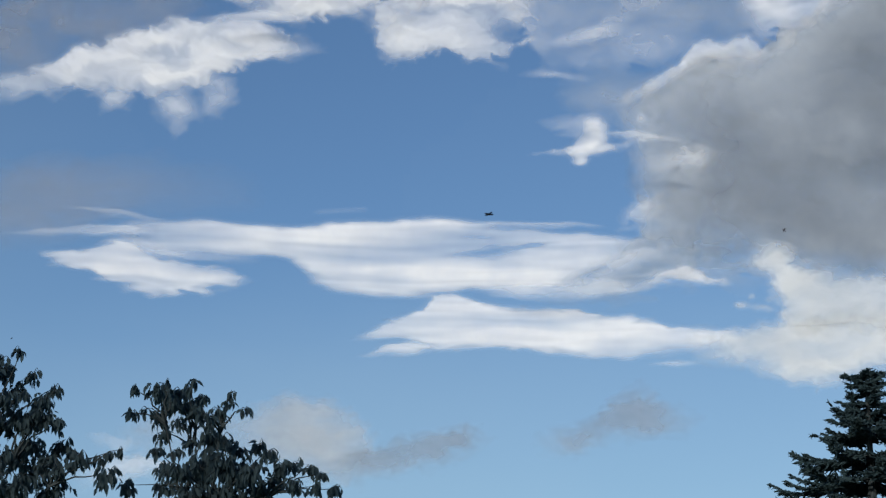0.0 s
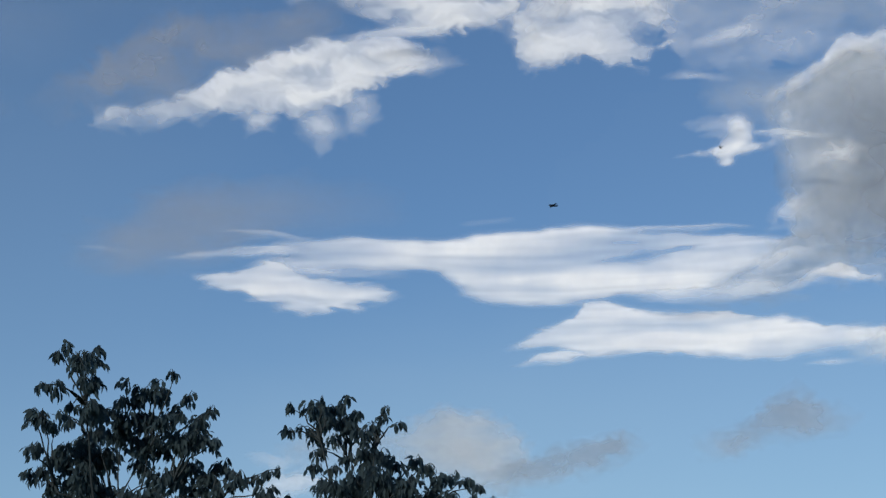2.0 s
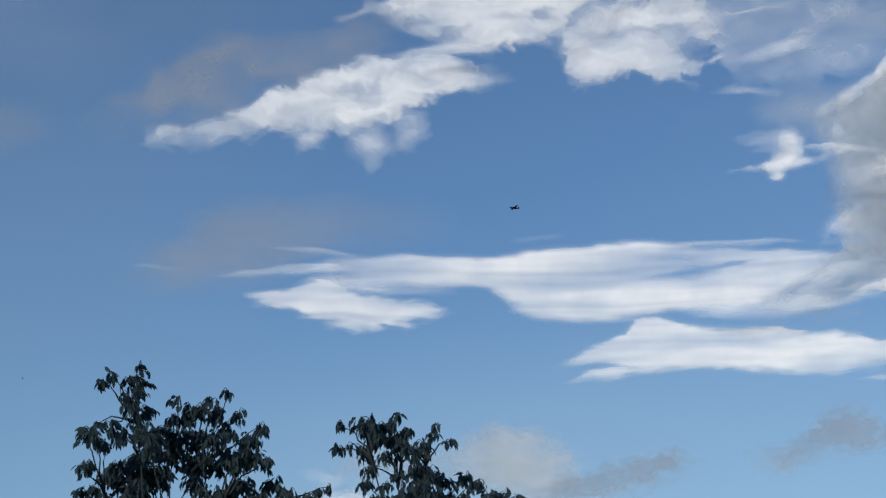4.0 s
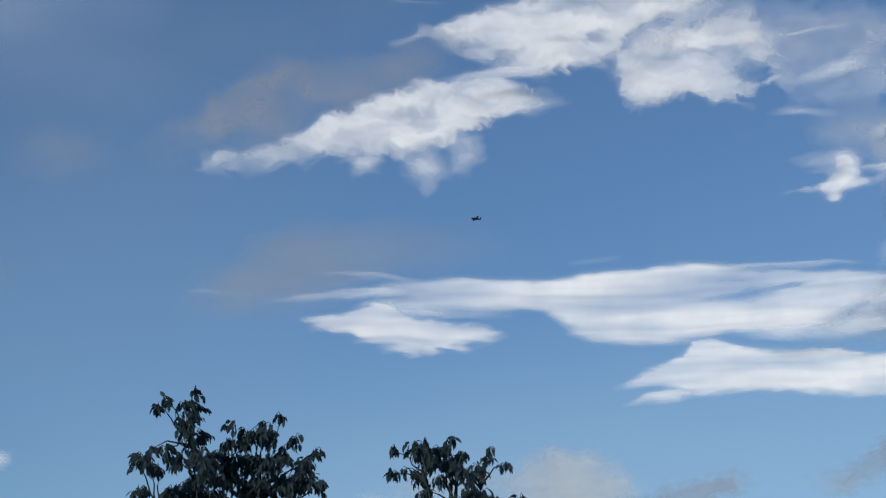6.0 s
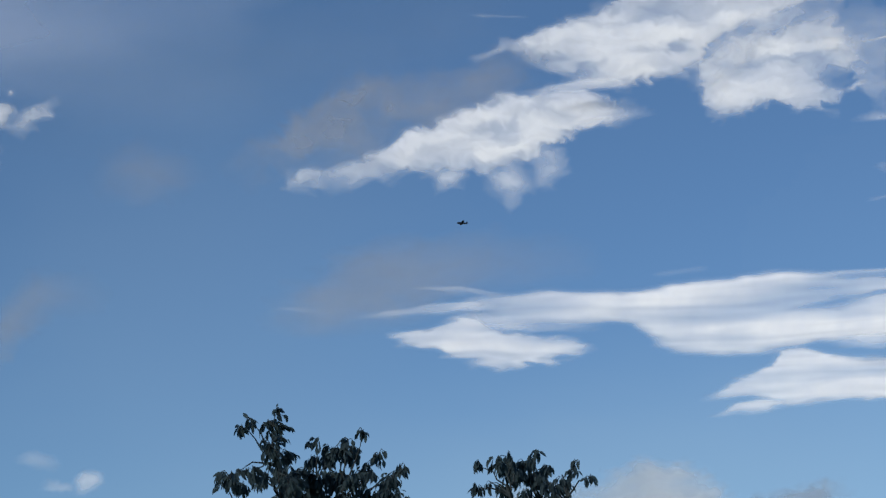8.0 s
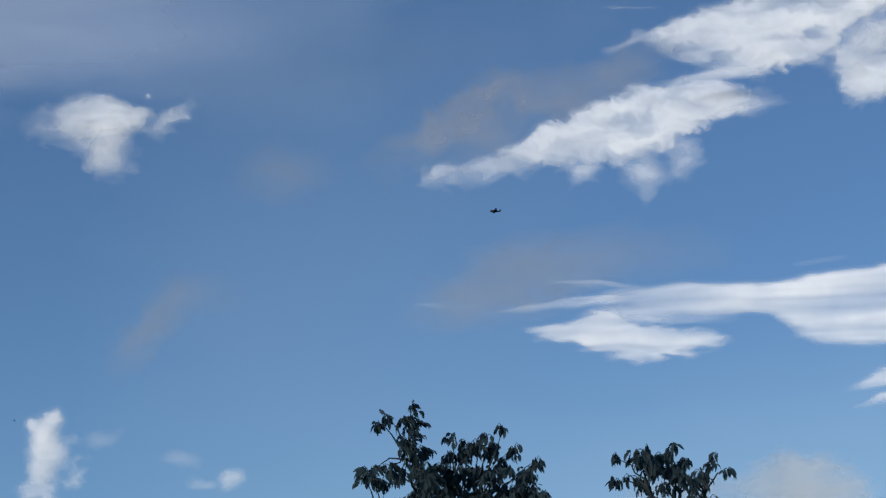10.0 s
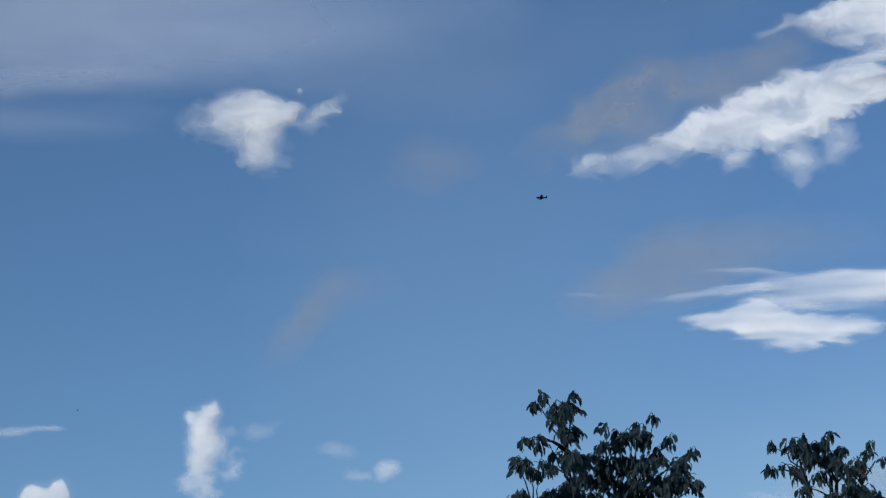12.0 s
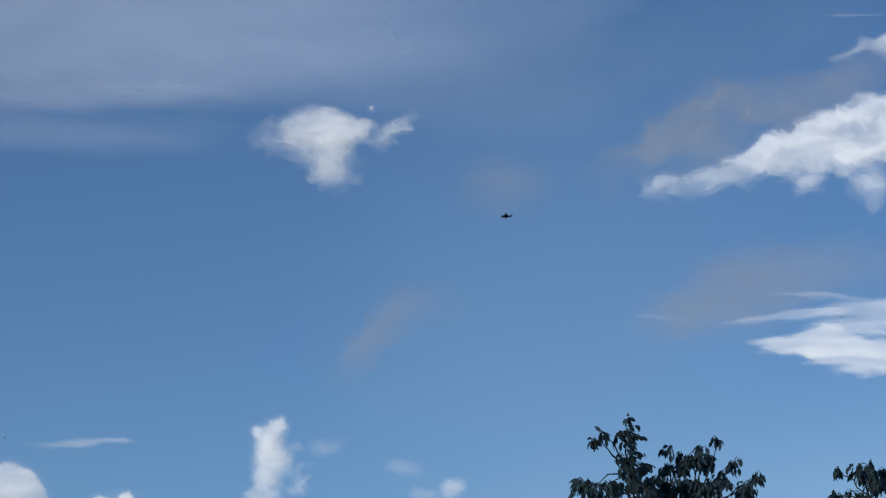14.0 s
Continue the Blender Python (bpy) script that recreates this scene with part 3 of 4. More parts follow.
patch(cloud, 'lobe', [([(-1.28, 19.41, 19.62, 0.2), (-0.85, 19.36, 19.71, 0.5), (-0.45, 19.27, 19.84, 0.7), (-0.1, 19.27, 19.83, 0.62),
      (0.24, 19.34, 19.7, 0.35)], 0.339, 0.37)], [(-0.44, 19.04, 0.21, 0.26, 0, 0.2)], stretch=1.7, warp=0.2, rough=0.35, gaps=0.2,
      size=0.75, thick=3)
patch(cloud, 'curl', [([(-2.01, 19.65, 20.3, 0.25), (-1.72, 19.43, 20.54, 0.4), (-1.38, 19.54, 20.6, 0.42), (-0.95, 20.26, 20.49, 0.4)],
      0.365, 0.494)], [(-0.95, 20.15, 0.39, 0.23, 0, -0.7)], stretch=1.7, warp=0.25, rough=0.5, gaps=0.4, size=0.75, thick=2)
patch(cloud, 'wisp', [([(-4.8, 21.27, 21.37, 0.15), (-3.76, 21.18, 21.35, 0.35), (-2.8, 21.02, 21.25, 0.42), (-1.84, 20.96, 21.15, 0.3)],
      0.098, 0.149)], [], stretch=6, warp=0.26, rough=0.55, gaps=0.42, size=0.6, thick=2)
cloud = start_cloud('large bright white billowing cloud', white_cloud, 4000, -4.80, 22.93)
patch(cloud, 'body', [([(-11.1, 24.3, 25.87, 0.8), (-9.16, 24.02, 25.41, 0.9), (-7.93, 23.76, 25.27, 1), (-7.04, 23.31, 25.25, 1), (-6.33,
      22.93, 25.13, 1), (-5.7, 22.55, 25.01, 1), (-4.91, 22.23, 24.97, 1), (-4.2, 22.2, 24.85, 1), (-3.49, 22.23, 24.57, 0.95), (-2.78,
      22.34, 24.18, 0.85), (-2.08, 22.47, 23.94, 0.8), (-1.37, 22.7, 23.75, 0.7), (-0.88, 22.92, 23.57, 0.4)], 0.312, 0.279)], [(-2.45,
      22.68, 0.68, 0.15, 14, -0.55), (-1.63, 22.97, 0.49, 0.13, 5, -0.35), (-5.76, 23.22, 0.36, 0.1, 25, -0.35)], stretch=2, warp=0.34,
      rough=0.72, gaps=0.4, size=0.75, thick=9)
patch(cloud, 'lobe', [([(-10.9, 22.26, 23.2, 0.5), (-10.45, 21.21, 23.65, 0.8), (-9.86, 21.19, 23.67, 0.86), (-9, 21.35, 23.64, 0.88),
      (-8.14, 21.34, 23.51, 0.9), (-7.35, 21.2, 23.28, 0.92), (-6.69, 21.3, 23.07, 0.86), (-6.43, 21.53, 22.81, 0.5)], 0.339, 0.279)],
      [(-10.47, 21.97, 0.59, 0.31, 4, -0.9), (-8.07, 21.34, 0.49, 0.1, 0, -0.3)], stretch=1.7, warp=0.34, rough=0.72, gaps=0.4, size=0.75,
      thick=8)
patch(cloud, 'veil', [([(-16.01, 21.12, 22.98, 0.25), (-14.05, 20.86, 23.51, 0.28), (-12.39, 20.86, 23.85, 0.2), (-11.23, 21.12, 24.04,
      0.22), (-10.13, 23.27, 24.22, 0.5), (-8.41, 23.41, 24.2, 0.45), (-6.77, 21.43, 23.67, 0.25), (-5.73, 22.13, 23.01, 0.2)], 0.522,
      0.433)], [], stretch=1.7, warp=0.34, rough=0.9, gaps=0.35, size=0.75, thick=2)
patch(cloud, 'wisp', [([(-1.12, 23.37, 23.79, 0.4), (-0.32, 23.26, 23.64, 0.35), (0.3, 23.2, 23.43, 0.38), (0.65, 23.08, 23.18, 0.25)],
      0.074, 0.131)], [], stretch=2, warp=0.26, rough=0.55, gaps=0.42, size=0.6, thick=1)
patch(cloud, 'strip', [([(-3.8, 22.18, 22.41, 0.6), (-2.75, 22.16, 22.42, 0.7), (-1.87, 22.09, 22.31, 0.6), (-1.17, 21.95, 22.17, 0.3)],
      0.074, 0.131)], [], stretch=6, warp=0.26, rough=0.55, gaps=0.42, size=0.6, thick=2)
cloud = start_cloud('thin torn white cloud wisps', white_cloud, 3990, -12.12, 22.98)
patch(cloud, 'streak', [([(-13.13, 23.06, 23.15, 0.3), (-12.45, 23.03, 23.11, 0.65), (-11.77, 22.92, 23, 0.7), (-11.12, 22.9, 22.95, 0.4)],
      0.033, 0.059)], [], stretch=4, warp=0.04, rough=0.55, gaps=0.42, size=0.6, thick=1)
patch(cloud, 'scrap', [([(-11.2, 21.69, 21.91, 0.45), (-10.9, 21.61, 21.84, 0.6), (-10.61, 21.64, 21.72, 0.35)], 0.104, 0.154)], [],
      stretch=1.7, warp=0.1, rough=0.7, gaps=0.4, size=0.75, thick=1)
patch(cloud, 'scrap', [([(-12.82, 20.59, 20.71, 0.3), (-12.08, 20.68, 20.86, 0.5), (-11.45, 20.69, 20.94, 0.62), (-11.08, 20.75, 20.9,
      0.4)], 0.13, 0.154)], [], stretch=1.7, warp=0.1, rough=0.7, gaps=0.4, size=0.75, thick=1)
patch(cloud, 'scrap', [([(-13.7, 21.83, 22.3, 0.3), (-12.68, 21.62, 22.09, 0.3), (-11.65, 21.55, 21.71, 0.25)], 0.13, 0.186)], [],
      stretch=1.7, warp=0.1, rough=0.7, gaps=0.4, size=0.75, thick=1)
patch(cloud, 'streak', [([(-0.73, 24.26, 24.31, 0.15), (0.01, 24.31, 24.37, 0.28), (0.72, 24.37, 24.4, 0.15)], 0.025, 0.056)], [],
      stretch=6, warp=0.26, rough=0.55, gaps=0.42, size=0.6, thick=1)
patch(cloud, 'streak', [([(-5.91, 16.78, 16.85, 0.12), (-5.52, 16.75, 16.85, 0.18), (-5.1, 16.75, 16.82, 0.15)], 0.037, 0.056)], [],
      stretch=6, warp=0.26, rough=0.55, gaps=0.42, size=0.6, thick=1)
cloud = start_cloud('thin smoky brownish grey cloud', smoky_cloud, 4020, 3.30, 20.89)
patch(cloud, 'body', [([(-1.37, 22.62, 23.51, 0.25), (-0.48, 22.07, 23.45, 0.55), (0.4, 21.6, 23.06, 0.6), (1.28, 21.29, 22.47, 0.7), (2.16,
      20.97, 22.7, 0.8), (3.21, 20.54, 22.61, 0.82), (4.25, 20.16, 22.55, 0.82), (5.12, 19.99, 22.04, 0.8), (6.15, 19.93, 21.43, 0.72),
      (7.17, 19.87, 20.76, 0.45), (8.28, 19.84, 20.25, 0.15)], 0.416, 0.781)], [(2.95, 21.02, 0.78, 0.39, 25, -0.7), (3.73, 21.7, 0.33,
      0.65, 10, -0.3)], stretch=1.4, warp=0.35, rough=0.38, gaps=0.4, size=0.9, thick=5, alpha=0.68)
cloud = start_cloud('faint brownish grey smear of cloud', smoky_cloud, 4020, 2.16, 16.11)
patch(cloud, 'body', [([(-2.92, 16.9, 17.55, 0.1), (-1.56, 16.77, 17.75, 0.25), (-0.03, 16.72, 17.86, 0.45), (1.17, 16.41, 17.79, 0.65),
      (2.36, 16.02, 17.72, 0.85), (3.55, 15.86, 17.64, 0.95), (4.57, 15.61, 17.4, 0.85), (5.57, 15.36, 16.82, 0.65), (6.74, 15.35, 16,
      0.2)], 0.73, 0.781)], [], stretch=2.5, warp=0.35, rough=0.3, gaps=0.2, size=1.2, thick=5, alpha=0.6)
cloud = start_cloud('low warm grey cloud bank above treetops', pale_cloud, 3965, -3.74, 9.48)
patch(cloud, 'body', [([(-6.71, 9.18, 10.08, 0.2), (-6.05, 9.13, 10.63, 0.6), (-5.51, 9.17, 11.21, 0.85), (-5.05, 9.24, 11.45, 0.92),
      (-4.23, 9.35, 11.28, 0.88), (-3.25, 9.65, 11.19, 0.75), (-2.59, 9.98, 10.98, 0.45), (-0.65, 9.76, 10.8, 0.4), (0.4, 9.88, 10.6, 0.3)],
      0.312, 0.68)], [], stretch=1.7, warp=0.34, rough=0.4, gaps=0.3, size=0.75, thick=9)
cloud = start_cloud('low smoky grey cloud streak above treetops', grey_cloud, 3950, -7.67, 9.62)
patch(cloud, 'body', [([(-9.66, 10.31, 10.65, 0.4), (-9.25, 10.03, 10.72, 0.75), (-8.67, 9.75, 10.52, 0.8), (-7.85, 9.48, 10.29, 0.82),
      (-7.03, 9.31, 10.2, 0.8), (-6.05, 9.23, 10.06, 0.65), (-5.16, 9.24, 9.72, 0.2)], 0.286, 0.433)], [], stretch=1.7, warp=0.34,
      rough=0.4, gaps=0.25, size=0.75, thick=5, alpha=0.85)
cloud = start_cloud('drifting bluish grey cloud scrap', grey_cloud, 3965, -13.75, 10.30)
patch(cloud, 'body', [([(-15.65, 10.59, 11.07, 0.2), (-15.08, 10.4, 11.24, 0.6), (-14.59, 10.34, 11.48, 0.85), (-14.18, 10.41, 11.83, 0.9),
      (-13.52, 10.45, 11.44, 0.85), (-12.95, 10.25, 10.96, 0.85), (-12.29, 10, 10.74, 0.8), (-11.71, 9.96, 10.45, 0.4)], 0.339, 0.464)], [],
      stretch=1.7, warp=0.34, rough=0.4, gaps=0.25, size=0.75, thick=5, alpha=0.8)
cloud = start_cloud('low white cloud behind treetops', white_cloud, 4000, 0.54, 8.99)
patch(cloud, 'body', [([(-0.54, 9.04, 9.51, 0.5), (0.11, 9.06, 9.65, 0.85), (0.91, 8.99, 9.6, 0.85), (1.7, 8.88, 9.43, 0.5)], 0.261,
      0.494)], [], stretch=1.7, warp=0.34, rough=0.72, gaps=0.4, size=0.75, thick=8)
cloud = start_cloud('white heart-shaped puff of cloud', white_cloud, 4000, 16.09, 20.66)
patch(cloud, 'body', [([(14.65, 21.04, 21.36, 0.5), (14.96, 20.81, 21.45, 0.8), (15.3, 20.54, 21.55, 0.9), (15.82, 20.36, 21.67, 0.95),
      (16.34, 20.41, 21.69, 0.95), (16.86, 20.48, 21.63, 0.85), (17.23, 20.53, 21.5, 0.7), (17.51, 20.79, 21.32, 0.4)], 0.235, 0.403)],
      [(16.17, 21.01, 0.49, 0.08, 8, -0.18)], stretch=1.7, warp=0.18, rough=0.5, gaps=0.4, size=0.75, thick=6)
patch(cloud, 'stem', [([(15.39, 20.21, 20.87, 0.4), (15.66, 19.81, 20.86, 0.72), (15.93, 19.64, 20.85, 0.78), (16.24, 19.7, 20.84, 0.7),
      (16.45, 19.98, 20.84, 0.35)], 0.573, 0.433)], [], stretch=1, warp=0.15, rough=0.4, gaps=0.4, size=0.75, thick=4)
patch(cloud, 'fringe', [([(15.02, 20.16, 20.48, 0.12), (15.44, 19.42, 20.47, 0.25), (16.47, 19.3, 20.59, 0.3), (17.01, 20.17, 21.22, 0.3),
      (17.62, 20.31, 21.38, 0.35), (18.22, 20.36, 21.24, 0.12)], 0.261, 0.433)], [], stretch=1.7, warp=0.34, rough=0.9, gaps=0.4, size=0.75,
      thick=2)
patch(cloud, 'arm', [([(13.48, 21.41, 21.73, 0.15), (13.65, 21.19, 21.55, 0.35), (13.92, 20.96, 21.33, 0.58), (14.3, 20.79, 21.11, 0.52),
      (14.64, 20.72, 20.88, 0.3)], 0.208, 0.247)], [], stretch=1.7, warp=0.34, rough=0.6, gaps=0.4, size=0.75, thick=2)
patch(cloud, 'dot', [], [(14.79, 21.78, 0.08, 0.08, 0, 0.75)], stretch=1.7, warp=0.03, rough=0.72, gaps=0.4, size=0.75, thick=1)
cloud = start_cloud('upright white column of cloud', white_cloud, 4000, 17.39, 11.90)
patch(cloud, 'body', [], [(17.73, 12.33, 0.15, 0.16, 0, 0.85), (17.15, 12.54, 0.23, 0.26, 0, 0.95), (17.4, 12.08, 0.33, 0.46, 0, 1), (17.24,
      11.56, 0.46, 0.42, 0, 1), (17.43, 11.01, 0.34, 0.36, 0, 0.75)], stretch=1, warp=0.12, rough=0.3, gaps=0.2, size=0.75, thick=6)
patch(cloud, 'foot', [([(17.02, 9.78, 10.73, 0.2), (17.21, 9.45, 11.13, 0.42), (17.44, 9.45, 11.12, 0.48), (17.64, 9.6, 11.12, 0.4), (17.83,
      9.76, 10.87, 0.25)], 0.573, 0.773)], [], stretch=1.7, warp=0.34, rough=0.6, gaps=0.4, size=0.75, thick=3)
patch(cloud, 'tuft', [([(15.54, 11.92, 12.21, 0.4), (15.78, 11.75, 12.09, 0.36), (16.09, 11.71, 11.91, 0.2)], 0.235, 0.31)], [(16.4, 10.87,
      0.15, 0.26, -35, 0.4), (16.65, 11.86, 0.16, 0.13, 0, 0.22), (16.58, 11.19, 0.13, 0.23, -30, 0.25)], stretch=1.7, warp=0.34, rough=0.6,
      gaps=0.4, size=0.75, thick=2)
cloud = start_cloud('tiny pale cloud puffs', white_cloud, 4000, 13.39, 11.52)
patch(cloud, 'puff', [], [(13.39, 11.52, 0.46, 0.2, 0, 0.27)], stretch=1.7, warp=0.2, rough=0.3, gaps=0.4, size=0.75, thick=2)
patch(cloud, 'puff', [], [(11.99, 10.94, 0.31, 0.24, 25, 0.5)], stretch=1.7, warp=0.15, rough=0.3, gaps=0.4, size=0.75, thick=2)
patch(cloud, 'puff', [], [(12.8, 10.75, 0.49, 0.13, 0, 0.24)], stretch=1.7, warp=0.2, rough=0.3, gaps=0.4, size=0.75, thick=2)
patch(cloud, 'puff', [], [(0.66, 9.98, 0.65, 0.13, 0, 0.25)], stretch=1.7, warp=0.34, rough=0.6, gaps=0.4, size=0.75, thick=2)
cloud = start_cloud('slender pale cloud streak', white_cloud, 4000, 22.40, 11.70)
patch(cloud, 'streak', [([(21.16, 11.83, 11.91, 0.3), (21.46, 11.78, 11.94, 0.5), (22.18, 11.72, 11.88, 0.45), (23.12, 11.6, 11.79, 0.42),
      (24.06, 11.58, 11.65, 0.2)], 0.049, 0.093)], [], stretch=6, warp=0.26, rough=0.55, gaps=0.42, size=0.6, thick=1)
patch(cloud, 'streak', [([(5.16, 15.75, 15.83, 0.15), (5.7, 15.8, 15.88, 0.1), (6.29, 15.86, 15.95, 0.28), (6.74, 15.88, 15.98, 0.2)],
      0.037, 0.075)], [], stretch=6, warp=0.26, rough=0.55, gaps=0.42, size=0.6, thick=1)
cloud = start_cloud('faint brownish cloud smudge', smoky_cloud, 3965, 13.98, 14.94)
patch(cloud, 'body', [([(11.95, 16.12, 16.51, 0.2), (13.05, 15.73, 16.54, 0.45), (13.8, 15.23, 16.42, 0.85), (14.47, 14.57, 16.03, 0.85),
      (15.04, 14.16, 15.29, 0.6), (15.6, 13.82, 14.47, 0.2)], 0.626, 0.73)], [], stretch=1.3, warp=0.35, rough=0.3, gaps=0.2, size=1.2,
      thick=4, alpha=0.55)
cloud = start_cloud('faint pinkish grey cloud smudge', smoky_cloud, 3965, 10.56, 19.34)
patch(cloud, 'body', [([(9.23, 19.58, 20.06, 0.2), (9.75, 19.38, 20.15, 0.6), (10.52, 19.22, 20.26, 0.95), (11.3, 19.22, 20.26, 0.75),
      (11.99, 19.32, 20.14, 0.3)], 0.573, 0.677)], [], stretch=1.4, warp=0.35, rough=0.3, gaps=0.2, size=1.2, thick=4, alpha=0.36)
cloud = start_cloud('broad thin milky veil of high cloud', veil_cloud, 4200, 18.80, 22.08)
patch(cloud, 'sheet', [([(7.43, 23.44, 26.79, 0.1), (10.81, 22.9, 27.29, 0.25), (13.66, 22.46, 27.87, 0.5), (16.85, 22.23, 28.22, 0.7),
      (19.82, 22.05, 28.19, 0.8), (23.08, 21.67, 27.9, 0.85), (26.58, 21.29, 27.51, 0.9), (32.15, 20.58, 26.69, 0.9)], 1.042, 1.042)], [],
      stretch=5, warp=0.35, rough=0.15, gaps=0.06, size=1.2, thick=8, alpha=0.7)
patch(cloud, 'streak', [([(16.73, 21.95, 22.44, 0.1), (18.28, 21.8, 22.41, 0.3), (19.99, 21.61, 22.32, 0.6), (22.51, 21.35, 22.01, 0.65),
      (25.49, 21.1, 21.79, 0.7), (30.26, 20.62, 21.26, 0.7)], 0.677, 0.365)], [], stretch=6, warp=0.35, rough=0.08, gaps=0.08, size=1.2,
      thick=4, alpha=0.7)
patch(cloud, 'streak', [([(18.56, 20.54, 20.9, 0.1), (20.42, 20.4, 20.91, 0.35), (22.43, 20.17, 20.83, 0.5), (25.39, 19.94, 20.69, 0.6),
      (30.14, 19.47, 20.24, 0.6)], 0.677, 0.522)], [], stretch=6, warp=0.35, rough=0.08, gaps=0.08, size=1.2, thick=4, alpha=0.5)
patch(cloud, 'streak', [([(7.47, 21.34, 22.64, 0.08), (10.09, 21.2, 22.98, 0.25), (13.6, 21.41, 23.42, 0.3), (17.42, 21.2, 23.29, 0.15)],
      0.781, 0.781)], [], stretch=5, warp=0.35, rough=0.3, gaps=0.2, size=1.2, thick=4, alpha=0.3)
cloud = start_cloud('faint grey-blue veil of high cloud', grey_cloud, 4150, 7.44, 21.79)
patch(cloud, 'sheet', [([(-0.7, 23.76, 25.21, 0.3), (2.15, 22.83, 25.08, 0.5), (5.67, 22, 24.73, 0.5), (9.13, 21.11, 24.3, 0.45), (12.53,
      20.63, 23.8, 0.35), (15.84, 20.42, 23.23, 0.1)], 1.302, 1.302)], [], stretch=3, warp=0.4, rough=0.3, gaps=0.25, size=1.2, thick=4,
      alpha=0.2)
cloud = start_cloud('low white cumulus heads', white_cloud, 4000, 24.60, 9.32)
patch(cloud, 'head', [([(23.62, 9.38, 10.35, 0.7), (23.82, 9.37, 10.62, 0.9), (24.12, 9.35, 10.89, 1), (24.44, 9.33, 10.96, 1), (24.83,
      9.31, 11.06, 1), (25.37, 9.28, 10.89, 1), (25.98, 9.23, 10.69, 0.9)], 0.081, 0.391)], [], stretch=1.1, warp=0.09, rough=0.72,
      gaps=0.4, size=0.75, thick=7)
patch(cloud, 'head', [([(21.06, 9.19, 9.98, 0.6), (21.15, 9.19, 10.29, 0.9), (21.29, 9.19, 10.43, 1), (21.54, 9.18, 10.4, 1), (21.69, 9.17,
      10.18, 1), (21.88, 9.17, 10.22, 1), (22.11, 9.16, 10.3, 1), (22.29, 9.15, 10.25, 0.95), (22.41, 9.15, 10.05, 0.8)], 0.065, 0.274)],
      [], stretch=1.1, warp=0.08, rough=0.25, gaps=0.15, size=0.75, thick=4)

# sheet added behind the clouds, its glow pales and brightens the low sky
haze = cloud_field([], [(-12.12, 9.96, 14.65, 3.83, 0.5, 0.66), (-19.55, 13.71, 9.77, 6.19, 0.5, 0.1),
                        (-20.16, 9.09, 13.02, 4.07, 0.5, 0.66), (-2.36, 8.21, 11.39, 3.26, 0.5, 0.42),
                        (-10.46, 19.69, 16.28, 7.32, 0.5, 0.01), (8.44, 14.78, 5.7, 7.32, 0.5, 0.18)],
                   3, 0.4, 0.0, 0.0, 2.0, 24)
haze_at = sky_point(0, 12, 4880)
backdrop = new("backdrop", cloud_mesh("backdrop", *haze, 4880, 12, 0.36, np.array((0, 0, 1.6)) - np.array(haze_at)))
backdrop.data.materials.append(haze_glow)
backdrop.location = haze_at
tagged(backdrop, "added glowing sheet as thin pale haze low in the sky", "haze", kind="structure")


# ---- trees ----
def tube(bm, points, radii, sides=6):
    """A tapered branch through the points."""
    rings = []
    for i, p in enumerate(points):
        p = Vector(p)
        way = Vector(points[min(i + 1, len(points) - 1)]) - Vector(points[max(i - 1, 0)])
        turn = way.to_track_quat("Z", "Y").to_matrix()
        rings.append([bm.verts.new(p + turn @ Vector((math.cos(k * 2 * math.pi / sides), math.sin(k * 2 * math.pi / sides), 0)) * radii[i])
                      for k in range(sides)])
    for r0, r1 in zip(rings, rings[1:]):
        for k in range(sides):
            bm.faces.new((r0[k], r0[(k + 1) % sides], r1[(k + 1) % sides], r1[k]))
    bm.faces.new(rings[-1])
    bm.faces.new(rings[0][::-1])


def bent(p0, p1, sag, rng, n=6, wobble=0.04):
    """Points of a branch from p0 to p1, bowed up by sag."""
    p0, p1 = Vector(p0), Vector(p1)
    out = []
    for i in range(n + 1):
        f = i / n
        p = p0.lerp(p1, f) + Vector((0, 0, sag * math.sin(f * math.pi)))
        if 0 < i < n:
            p += Vector((rng.uniform(-1, 1), rng.uniform(-1, 1), rng.uniform(-1, 1))) * wobble
        out.append(p)
    return out


def leaf_verts(length, width, fold, droop):
    """A pointed leaf folded along its rib, from the stalk at the origin down along +x, bending towards -z."""
    rows = []
    for f, w in ((0.0, 0.05), (0.14, 0.2), (0.4, 1.0), (0.72, 0.8), (1.0, 0.02)):
        x, z = f * length, -droop * length * f * f
        rows.append(((x, w * width / 2, z + fold * w * width), (x, 0, z), (x, -w * width / 2, z + fold * w * width)))
    return rows


def add_leaf(bm, m, length, width, fold, droop):
    rows = [[bm.verts.new(m @ Vector(c)) for c in row] for row in leaf_verts(length, width, fold, droop)]
    for r0, r1 in zip(rows, rows[1:]):
        bm.faces.new((r0[0], r0[1], r1[1], r1[0]))
        bm.faces.new((r0[1], r0[2], r1[2], r1[1]))


LEAF_MESHES = []
for _k in range(6):
    _bm = bmesh.new()
    add_leaf(_bm, Matrix(), 0.078 + 0.014 * (_k % 3), 0.032 + 0.006 * (_k % 2), 0.15 + 0.1 * (_k % 3), 0.12 + 0.08 * (_k % 2))
    _me = bpy.data.meshes.new("leaf")
    _bm.to_mesh(_me)
    _bm.free()
    _me.materials.append(leaf_green)
    for _p in _me.polygons:
        _p.use_smooth = True
    LEAF_MESHES.append(_me)


